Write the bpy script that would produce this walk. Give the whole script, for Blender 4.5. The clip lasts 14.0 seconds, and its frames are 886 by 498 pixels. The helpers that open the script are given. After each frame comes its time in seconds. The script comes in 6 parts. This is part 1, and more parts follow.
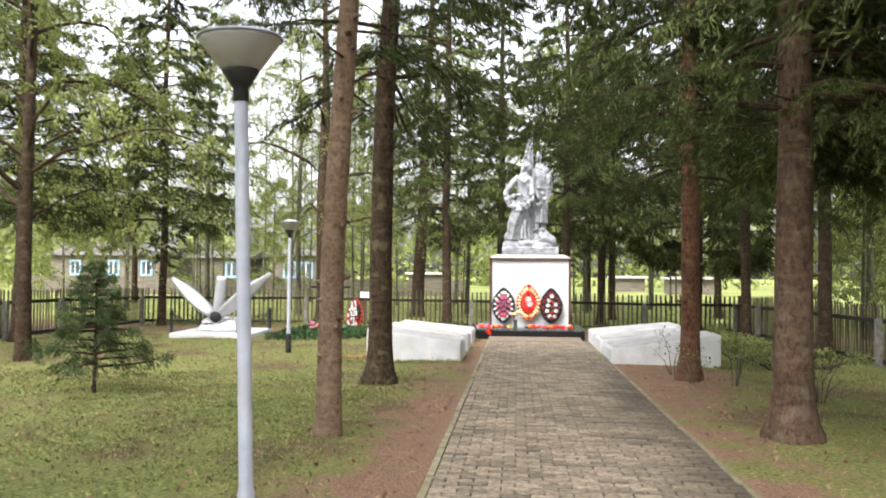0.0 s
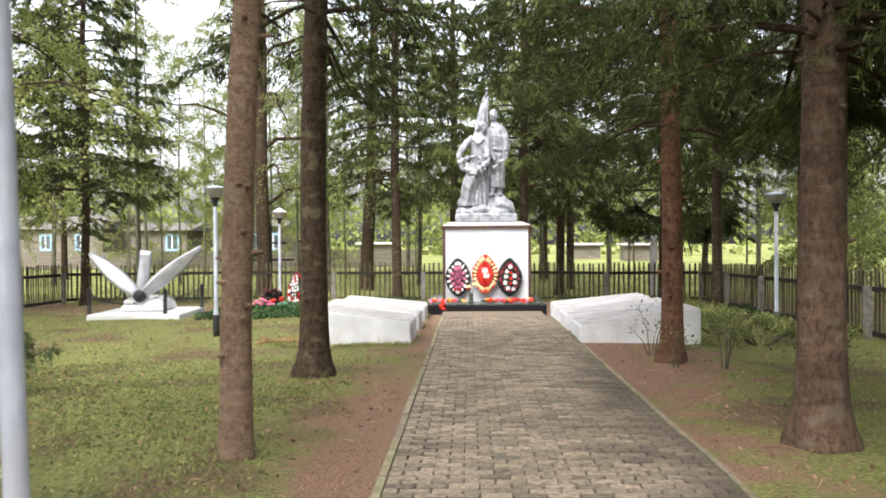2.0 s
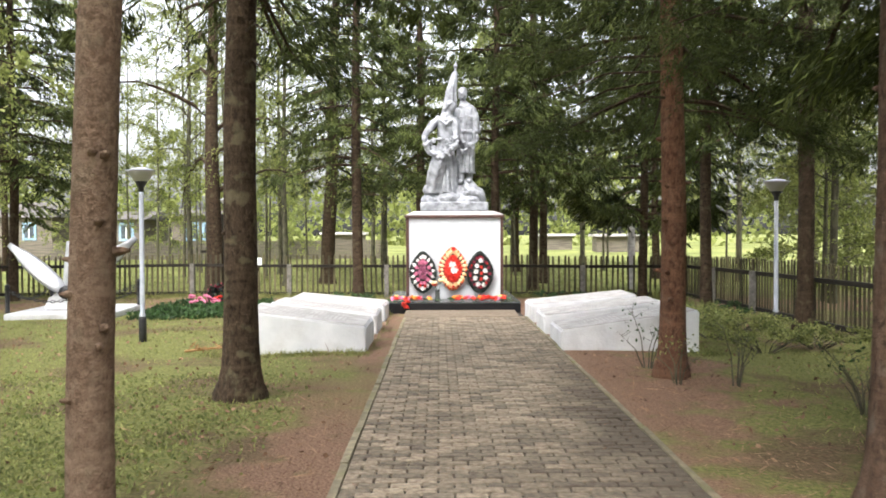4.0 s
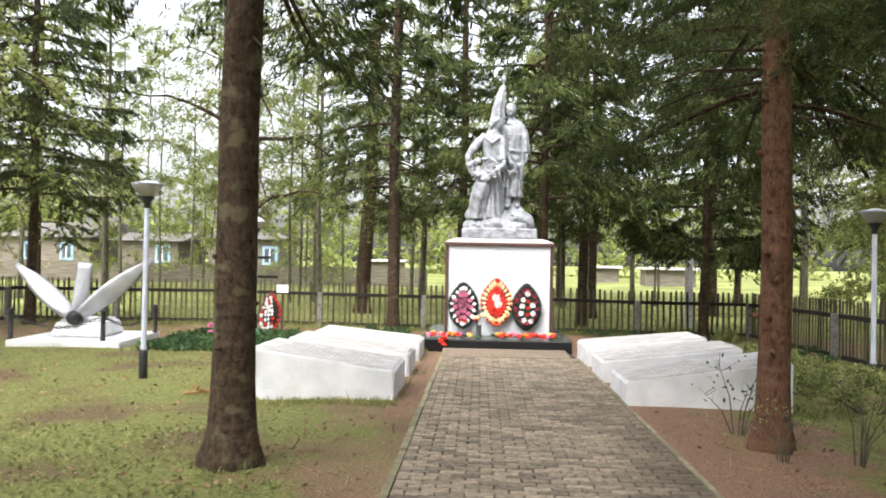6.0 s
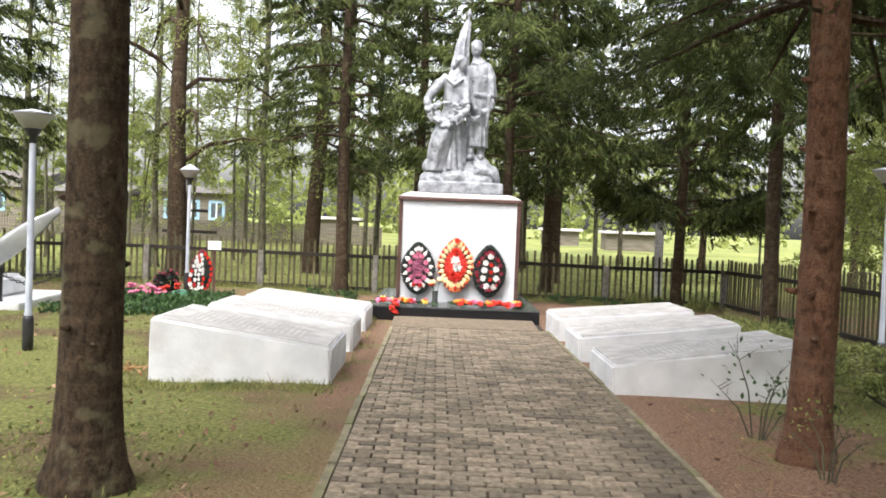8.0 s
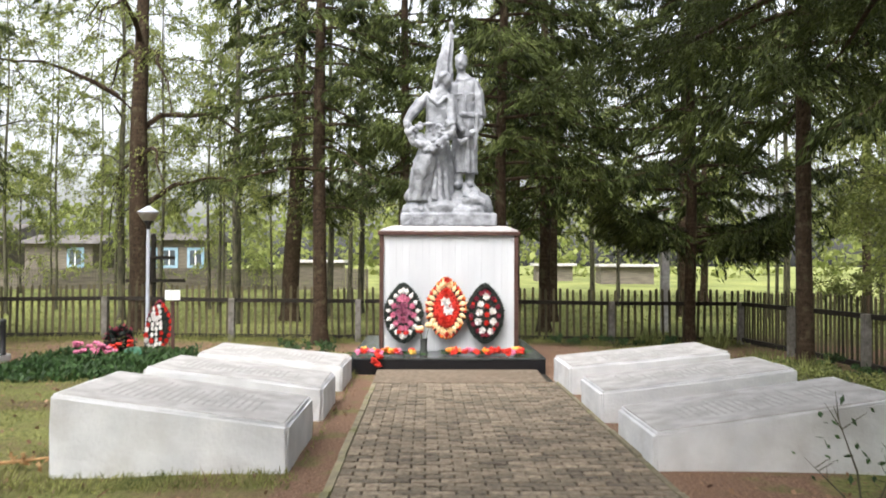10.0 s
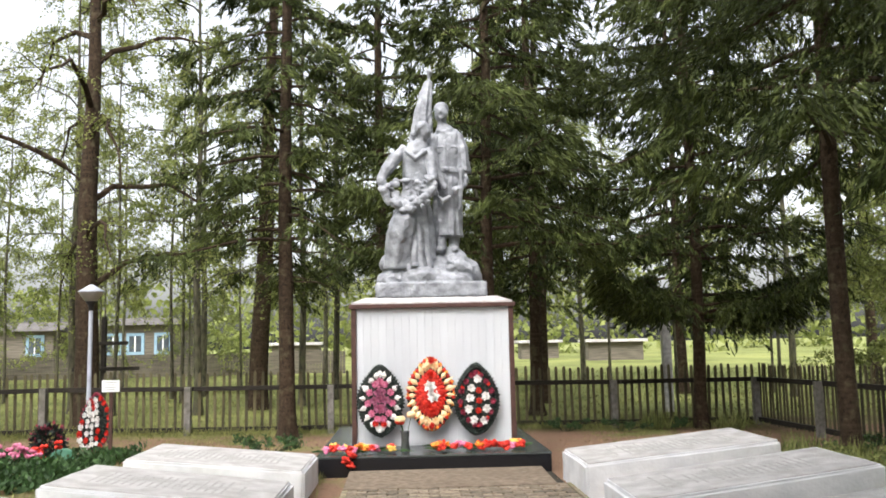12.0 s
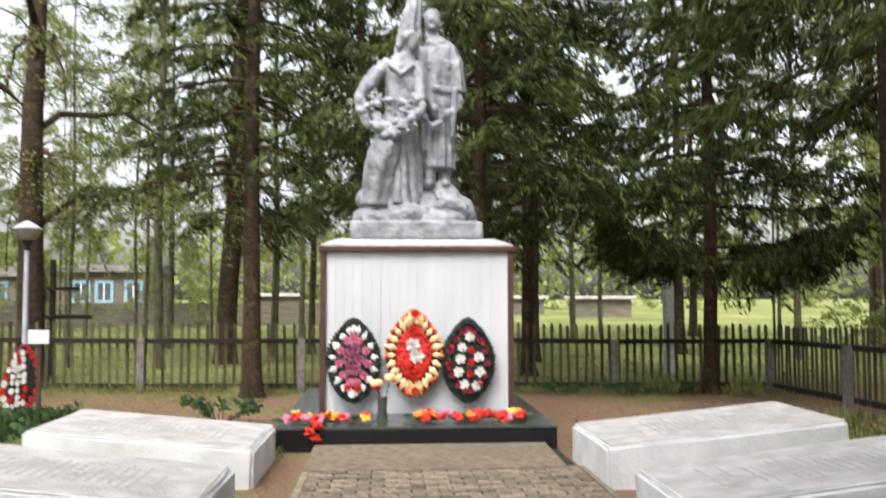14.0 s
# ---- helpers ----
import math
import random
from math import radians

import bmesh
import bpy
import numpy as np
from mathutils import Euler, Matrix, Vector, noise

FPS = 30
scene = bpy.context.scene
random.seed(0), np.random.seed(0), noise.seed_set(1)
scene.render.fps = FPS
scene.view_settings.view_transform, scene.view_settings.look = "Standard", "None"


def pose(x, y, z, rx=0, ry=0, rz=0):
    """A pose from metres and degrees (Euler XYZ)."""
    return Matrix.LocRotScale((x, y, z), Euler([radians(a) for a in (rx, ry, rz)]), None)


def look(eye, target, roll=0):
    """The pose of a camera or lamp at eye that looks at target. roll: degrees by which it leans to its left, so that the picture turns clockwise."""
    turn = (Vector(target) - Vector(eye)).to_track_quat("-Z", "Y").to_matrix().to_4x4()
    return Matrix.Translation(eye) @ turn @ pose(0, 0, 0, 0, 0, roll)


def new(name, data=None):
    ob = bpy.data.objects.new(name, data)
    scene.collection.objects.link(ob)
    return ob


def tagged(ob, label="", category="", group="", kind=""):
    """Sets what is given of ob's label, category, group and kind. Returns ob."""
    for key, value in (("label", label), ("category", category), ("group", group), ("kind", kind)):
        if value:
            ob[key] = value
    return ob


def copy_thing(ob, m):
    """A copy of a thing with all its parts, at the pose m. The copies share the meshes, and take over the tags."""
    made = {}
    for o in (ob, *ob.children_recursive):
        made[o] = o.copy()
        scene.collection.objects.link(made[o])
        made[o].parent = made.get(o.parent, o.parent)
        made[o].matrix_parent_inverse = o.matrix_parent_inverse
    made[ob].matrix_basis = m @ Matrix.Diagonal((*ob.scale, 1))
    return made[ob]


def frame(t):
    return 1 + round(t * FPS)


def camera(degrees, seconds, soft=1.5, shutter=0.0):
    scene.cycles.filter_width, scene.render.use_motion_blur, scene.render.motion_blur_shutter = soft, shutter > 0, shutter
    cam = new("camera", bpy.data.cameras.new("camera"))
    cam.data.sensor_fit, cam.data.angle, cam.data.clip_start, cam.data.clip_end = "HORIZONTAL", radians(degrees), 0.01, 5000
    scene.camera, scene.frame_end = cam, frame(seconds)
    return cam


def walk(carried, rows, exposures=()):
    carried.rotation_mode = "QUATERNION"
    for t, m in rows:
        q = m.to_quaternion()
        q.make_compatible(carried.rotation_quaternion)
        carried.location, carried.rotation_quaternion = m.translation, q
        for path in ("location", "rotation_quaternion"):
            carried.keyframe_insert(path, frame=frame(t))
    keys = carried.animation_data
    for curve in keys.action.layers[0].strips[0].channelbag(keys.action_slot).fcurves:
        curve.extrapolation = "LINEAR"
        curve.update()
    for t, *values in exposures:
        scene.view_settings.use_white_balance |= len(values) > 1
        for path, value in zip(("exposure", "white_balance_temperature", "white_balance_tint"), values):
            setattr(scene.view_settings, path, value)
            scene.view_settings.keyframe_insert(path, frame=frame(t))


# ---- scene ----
cam = camera(55.2, 14.0, soft=1.75, shutter=0.5)
PATH = [
    (0, look((-0.331, -21.141, 1.51), (-0.505, -19.149, 1.572), 0.5)),
    (0.5, look((-0.379, -20.748, 1.521), (-0.518, -18.753, 1.532), -0.0)),
    (1, look((-0.346, -20.31, 1.547), (-0.562, -18.321, 1.541), -0.4)),
    (1.5, look((-0.379, -19.87, 1.586), (-0.5, -17.874, 1.551), -0.7)),
    (2, look((-0.385, -19.348, 1.536), (-0.448, -17.349, 1.525), -0.4)),
    (2.5, look((-0.355, -18.918, 1.573), (-0.374, -16.918, 1.56), 0.1)),
    (3, look((-0.317, -18.423, 1.56), (-0.277, -16.424, 1.524), 0.6)),
    (5.5, look((-0.335, -16.317, 1.573), (-0.394, -14.318, 1.556), -1.4)),
    (6, look((-0.357, -15.842, 1.571), (-0.445, -13.844, 1.603), 1.1)),
    (6.5, look((-0.477, -15.326, 1.65), (-0.482, -13.326, 1.658), 1.5)),
    (7, look((-0.375, -14.943, 1.561), (-0.427, -12.944, 1.57), 1.9)),
    (7.5, look((-0.338, -14.475, 1.538), (-0.329, -12.475, 1.505), 1.1)),
    (8, look((-0.376, -14.026, 1.517), (-0.359, -12.027, 1.459), 2.3)),
    (10.5, look((-0.326, -11.802, 1.465), (-0.265, -9.807, 1.591), -0.6)),
    (11, look((-0.44, -11.364, 1.45), (-0.278, -9.389, 1.72), 0.2)),
    (11.5, look((-0.341, -11.052, 1.449), (-0.158, -9.073, 1.669), -1.5)),
    (12, look((-0.329, -10.544, 1.448), (-0.239, -8.559, 1.671), -1.2)),
    (12.5, look((-0.396, -10.138, 1.451), (-0.273, -8.155, 1.676), -0.7)),
    (13, look((-0.322, -9.599, 1.438), (-0.248, -7.613, 1.663), 0.5)),
    (13.5, look((-0.371, -9.232, 1.411), (-0.3, -7.246, 1.635), 0.6)),
    (14, look((-0.305, -8.836, 1.409), (-0.176, -6.844, 1.526), -0.1)),
]
walk(cam, PATH, exposures=[(0, 1.6), (3, 1.56), (6, 1.6), (8, 1.54), (10.5, 1.21), (14, 1.14)])

# ---- light: a bright overcast sky with a soft, high sun ----
world = bpy.data.worlds.new("world")
scene.world = world
world.use_nodes = True
wn, wl = world.node_tree.nodes, world.node_tree.links
sky = wn.new("ShaderNodeTexSky")
sky.sky_type, sky.sun_disc = "NISHITA", False
sky.sun_elevation, sky.sun_rotation = radians(52), radians(200)
sky.air_density, sky.dust_density, sky.ozone_density = 1.0, 6.0, 1.0
haze = wn.new("ShaderNodeHueSaturation")
haze.inputs["Saturation"].default_value = 0.28
wl.new(sky.outputs[0], haze.inputs["Color"])
wl.new(haze.outputs[0], wn["Background"].inputs[0])
wn["Background"].inputs[1].default_value = 0.215
sun = new("sun", bpy.data.lights.new("sun", "SUN"))
sun.data.energy, sun.data.angle, sun.data.color = 0.28, radians(35), (1.0, 0.95, 0.88)
sun.matrix_world = look((-6, -14, 25), (0, 0, 0))


# ---- materials ----
def mat(name, c1, c2, scale=6.0, rough=0.8, bump=0.3, bscale=60.0, stain=None, sscale=1.3, samount=0.5,
        vary=0.0, stretch=(1, 1, 1), metal=0.0, trans=0.0, island=False, spec=0.4):
    """A material with colour at two scales, wear and fine relief, laid out in world metres."""
    m = bpy.data.materials.new(name)
    m.use_nodes = True
    n, k = m.node_tree.nodes, m.node_tree.links
    p = n["Principled BSDF"]
    geo = n.new("ShaderNodeNewGeometry")
    mp = n.new("ShaderNodeMapping")
    mp.inputs["Scale"].default_value = stretch
    k.new(geo.outputs["Position"], mp.inputs["Vector"])
    na = n.new("ShaderNodeTexNoise")
    na.inputs["Scale"].default_value, na.inputs["Detail"].default_value = scale, 6
    k.new(mp.outputs[0], na.inputs["Vector"])
    ramp = n.new("ShaderNodeValToRGB")
    ramp.color_ramp.elements[0].position, ramp.color_ramp.elements[1].position = 0.33, 0.67
    ramp.color_ramp.elements[0].color, ramp.color_ramp.elements[1].color = (*c1, 1), (*c2, 1)
    k.new(na.outputs["Fac"], ramp.inputs[0])
    out = ramp.outputs[0]
    if stain:
        ns = n.new("ShaderNodeTexNoise")
        ns.inputs["Scale"].default_value, ns.inputs["Detail"].default_value = sscale, 8
        k.new(geo.outputs["Position"], ns.inputs["Vector"])
        rs = n.new("ShaderNodeMapRange")
        rs.inputs["From Min"].default_value, rs.inputs["From Max"].default_value = 0.48, 0.7
        rs.inputs["To Max"].default_value = samount
        k.new(ns.outputs["Fac"], rs.inputs["Value"])
        mx = n.new("ShaderNodeMix")
        mx.data_type = "RGBA"
        mx.inputs[7].default_value = (*stain, 1)
        k.new(rs.outputs[0], mx.inputs[0])
        k.new(out, mx.inputs[6])
        out = mx.outputs[2]
    if vary:
        hs = n.new("ShaderNodeHueSaturation")
        rv = n.new("ShaderNodeMapRange")
        rv.inputs["To Min"].default_value, rv.inputs["To Max"].default_value = 1 - vary, 1 + vary
        if island:
            k.new(geo.outputs["Random Per Island"], rv.inputs["Value"])
        else:
            oi = n.new("ShaderNodeObjectInfo")
            k.new(oi.outputs["Random"], rv.inputs["Value"])
        k.new(rv.outputs[0], hs.inputs["Value"])
        k.new(out, hs.inputs["Color"])
        out = hs.outputs[0]
    k.new(out, p.inputs["Base Color"])
    p.inputs["Roughness"].default_value, p.inputs["Metallic"].default_value = rough, metal
    p.inputs["Specular IOR Level"].default_value = spec
    if bump:
        nb = n.new("ShaderNodeTexNoise")
        nb.inputs["Scale"].default_value, nb.inputs["Detail"].default_value = bscale, 5
        k.new(mp.outputs[0], nb.inputs["Vector"])
        b = n.new("ShaderNodeBump")
        b.inputs["Strength"].default_value, b.inputs["Distance"].default_value = min(bump, 1.0), 0.02 * max(1.0, bump)
        k.new(nb.outputs["Fac"], b.inputs["Height"])
        k.new(b.outputs[0], p.inputs["Normal"])
    if trans:
        tr = n.new("ShaderNodeBsdfTranslucent")
        k.new(out, tr.inputs["Color"])
        ms = n.new("ShaderNodeMixShader")
        ms.inputs[0].default_value = trans
        k.new(p.outputs[0], ms.inputs[1])
        k.new(tr.outputs[0], ms.inputs[2])
        k.new(ms.outputs[0], n["Material Output"].inputs["Surface"])
    return m


def bark(name, deep, plate, pale, lichen, size=30.0, tall=0.55, amount=0.4):
    """Scaly bark: raised plates of uneven colour parted by dark cracks, with patches of lichen."""
    m = bpy.data.materials.new(name)
    m.use_nodes = True
    n, k = m.node_tree.nodes, m.node_tree.links
    p = n["Principled BSDF"]
    geo = n.new("ShaderNodeNewGeometry")

    def noise_at(scale, detail):
        q = n.new("ShaderNodeTexNoise")
        q.inputs["Scale"].default_value, q.inputs["Detail"].default_value = scale, detail
        k.new(geo.outputs["Position"], q.inputs["Vector"])
        return q

    def remap(src, a, b, lo=0.0, hi=1.0):
        q = n.new("ShaderNodeMapRange")
        for key, v in (("From Min", a), ("From Max", b), ("To Min", lo), ("To Max", hi)):
            q.inputs[key].default_value = v
        k.new(src, q.inputs["Value"])
        return q.outputs[0]

    def mix(f, a, b):
        q = n.new("ShaderNodeMix")
        q.data_type = "RGBA"
        for i, v in ((0, f), (6, a), (7, b)):
            if isinstance(v, tuple):
                q.inputs[i].default_value = (*v, 1)
            else:
                k.new(v, q.inputs[i])
        return q.outputs[2]

    mp = n.new("ShaderNodeMapping")
    mp.inputs["Scale"].default_value = (1, 1, tall)
    bend = n.new("ShaderNodeVectorMath")
    bend.operation = "MULTIPLY_ADD"
    bend.inputs[1].default_value = (0.03, 0.03, 0.03)
    k.new(noise_at(9, 3).outputs["Color"], bend.inputs[0])
    k.new(geo.outputs["Position"], bend.inputs[2])
    k.new(bend.outputs[0], mp.inputs["Vector"])
    edge, cell = n.new("ShaderNodeTexVoronoi"), n.new("ShaderNodeTexVoronoi")
    edge.feature = "DISTANCE_TO_EDGE"
    for q in (edge, cell):
        q.inputs["Scale"].default_value = size
        k.new(mp.outputs[0], q.inputs["Vector"])
    sep = n.new("ShaderNodeSeparateColor")
    k.new(cell.outputs["Color"], sep.inputs[0])
    crack = remap(edge.outputs["Distance"], 0.0, 0.3, 0.72, 1.0)
    fine = noise_at(85, 6).outputs["Fac"]
    body = mix(sep.outputs[0], plate, pale)
    body = mix(remap(fine, 0.42, 0.7, 0.0, 0.65), body, deep)
    body = mix(remap(noise_at(2.2, 6).outputs["Fac"], 0.45, 0.68, 0.0, 0.4), body, deep)
    broken = n.new("ShaderNodeMath")
    broken.operation = "MAXIMUM"
    k.new(crack, broken.inputs[0])
    k.new(remap(noise_at(11, 4).outputs["Fac"], 0.42, 0.56), broken.inputs[1])
    crack = broken.outputs[0]
    body = mix(crack, deep, body)
    coarse = noise_at(26, 5)
    k.new(mp.outputs[0], coarse.inputs["Vector"])
    body = mix(remap(coarse.outputs["Fac"], 0.52, 0.66, 0.0, 0.75), body, deep)
    ring = n.new("ShaderNodeMapping")
    ring.inputs["Scale"].default_value = (0.5, 0.5, 5.0)
    k.new(geo.outputs["Position"], ring.inputs["Vector"])
    band = noise_at(3.2, 5)
    k.new(ring.outputs[0], band.inputs["Vector"])
    body = mix(remap(band.outputs["Fac"], 0.52, 0.7, 0.0, 0.5), body, pale)
    body = mix(remap(noise_at(6.5, 8).outputs["Fac"], 0.55, 0.66, 0.0, amount), body, lichen)
    k.new(body, p.inputs["Base Color"])
    p.inputs["Roughness"].default_value, p.inputs["Specular IOR Level"].default_value = 0.95, 0.2
    high = n.new("ShaderNodeMath")
    high.operation = "MULTIPLY_ADD"
    high.inputs[1].default_value = 0.5
    k.new(fine, high.inputs[0])
    sunk = n.new("ShaderNodeMath")
    sunk.operation = "SUBTRACT"
    sunk.inputs[0].default_value = 1.0
    k.new(coarse.outputs["Fac"], sunk.inputs[1])
    k.new(sunk.outputs[0], high.inputs[2])
    b = n.new("ShaderNodeBump")
    b.inputs["Strength"].default_value, b.inputs["Distance"].default_value = 1.0, 0.022
    k.new(high.outputs[0], b.inputs["Height"])
    k.new(b.outputs[0], p.inputs["Normal"])
    return m


def ground_material():
    m = bpy.data.materials.new("ground_turf")
    m.use_nodes = True
    n, k = m.node_tree.nodes, m.node_tree.links
    p = n["Principled BSDF"]
    geo = n.new("ShaderNodeNewGeometry")
    sep = n.new("ShaderNodeSeparateXYZ")
    k.new(geo.outputs["Position"], sep.inputs[0])

    def noise_node(scale, detail=7):
        q = n.new("ShaderNodeTexNoise")
        q.inputs["Scale"].default_value, q.inputs["Detail"].default_value = scale, detail
        k.new(geo.outputs["Position"], q.inputs["Vector"])
        return q.outputs["Fac"]

    def ramp(src, a, b, lo, hi):
        r = n.new("ShaderNodeValToRGB")
        r.color_ramp.elements[0].position, r.color_ramp.elements[1].position = lo, hi
        r.color_ramp.elements[0].color, r.color_ramp.elements[1].color = (*a, 1), (*b, 1)
        k.new(src, r.inputs[0])
        return r.outputs[0]

    def math_node(op, a, b):
        q = n.new("ShaderNodeMath")
        q.operation = op
        for i, v in enumerate((a, b)):
            if isinstance(v, (int, float)):
                q.inputs[i].default_value = v
            else:
                k.new(v, q.inputs[i])
        return q.outputs[0]

    def rng(src, a, b):
        q = n.new("ShaderNodeMapRange")
        q.interpolation_type = "SMOOTHSTEP"
        q.inputs["From Min"].default_value, q.inputs["From Max"].default_value = a, b
        k.new(src, q.inputs["Value"])
        return q.outputs[0]

    def mix(f, a, b):
        q = n.new("ShaderNodeMix")
        q.data_type = "RGBA"
        k.new(f, q.inputs[0])
        k.new(a, q.inputs[6])
        k.new(b, q.inputs[7])
        return q.outputs[2]

    grass = ramp(noise_node(26), (0.085, 0.1, 0.032), (0.27, 0.272, 0.095), 0.3, 0.72)
    dry = ramp(noise_node(34), (0.075, 0.052, 0.03), (0.2, 0.15, 0.085), 0.3, 0.7)
    litter = ramp(noise_node(48), (0.11, 0.061, 0.041), (0.34, 0.22, 0.15), 0.3, 0.7)
    turf = mix(rng(noise_node(0.75), 0.48, 0.64), grass, dry)
    # needle litter lies in a ragged belt along both sides of the path
    off = math_node("ABSOLUTE", math_node("SUBTRACT", sep.outputs[0], 0.15), 0.0)
    wide = math_node("SUBTRACT", math_node("MULTIPLY", rng(sep.outputs[1], -11.5, -9.0), 1.15), 0.4)
    off = math_node("SUBTRACT", off, math_node("MULTIPLY", rng(sep.outputs[0], 0.6, 1.2), wide))
    wob = math_node("ADD", off, math_node("MULTIPLY", math_node("SUBTRACT", noise_node(1.3), 0.5), 4.4))
    belt = math_node("SUBTRACT", 1.0, rng(wob, 1.45, 2.2))
    along = math_node("MULTIPLY", rng(sep.outputs[1], -30.0, -24.0), 1.0)
    near_end = math_node("SUBTRACT", 1.0, rng(sep.outputs[1], 3.0, 5.5))
    left_side = rng(sep.outputs[0], 0.5, 0.1)
    grown = math_node("MULTIPLY", left_side, rng(sep.outputs[1], -11.5, -8.0))
    belt = math_node("MULTIPLY", belt, math_node("SUBTRACT", 1.0, math_node("MULTIPLY", grown, 0.5)))
    belt = math_node("MULTIPLY", belt, rng(noise_node(2.3), 0.24, 0.42))
    # a bare sandy strip between the kerbs and the grave slabs
    gap = math_node("SUBTRACT", 1.0, rng(math_node("ABSOLUTE", math_node("SUBTRACT", sep.outputs[0], 0.15), 0.0), 1.42, 1.62))
    gap = math_node("MULTIPLY", math_node("MULTIPLY", gap, rng(sep.outputs[1], -8.2, -6.8)), rng(noise_node(3.1), 0.3, 0.5))
    belt = math_node("MAXIMUM", belt, gap)
    belt = math_node("MULTIPLY", math_node("MULTIPLY", belt, along), near_end)
    back = math_node("MULTIPLY", rng(sep.outputs[1], 0.2, 1.6), math_node("SUBTRACT", 1.0, rng(sep.outputs[1], 4.6, 6.2)))
    back = math_node("MULTIPLY", back, rng(noise_node(0.6), 0.36, 0.5))
    cover = math_node("MAXIMUM", belt, back)
    far = ramp(noise_node(0.35), (0.15, 0.175, 0.058), (0.27, 0.29, 0.1), 0.35, 0.65)
    col = mix(cover, turf, litter)
    col = mix(rng(sep.outputs[1], 6.5, 10.0), col, far)
    k.new(col, p.inputs["Base Color"])
    p.inputs["Roughness"].default_value = 0.95
    p.inputs["Specular IOR Level"].default_value = 0.15
    b = n.new("ShaderNodeBump")
    b.inputs["Strength"].default_value, b.inputs["Distance"].default_value = 0.9, 0.05
    k.new(noise_node(38, 8), b.inputs["Height"])
    k.new(b.outputs[0], p.inputs["Normal"])
    return m


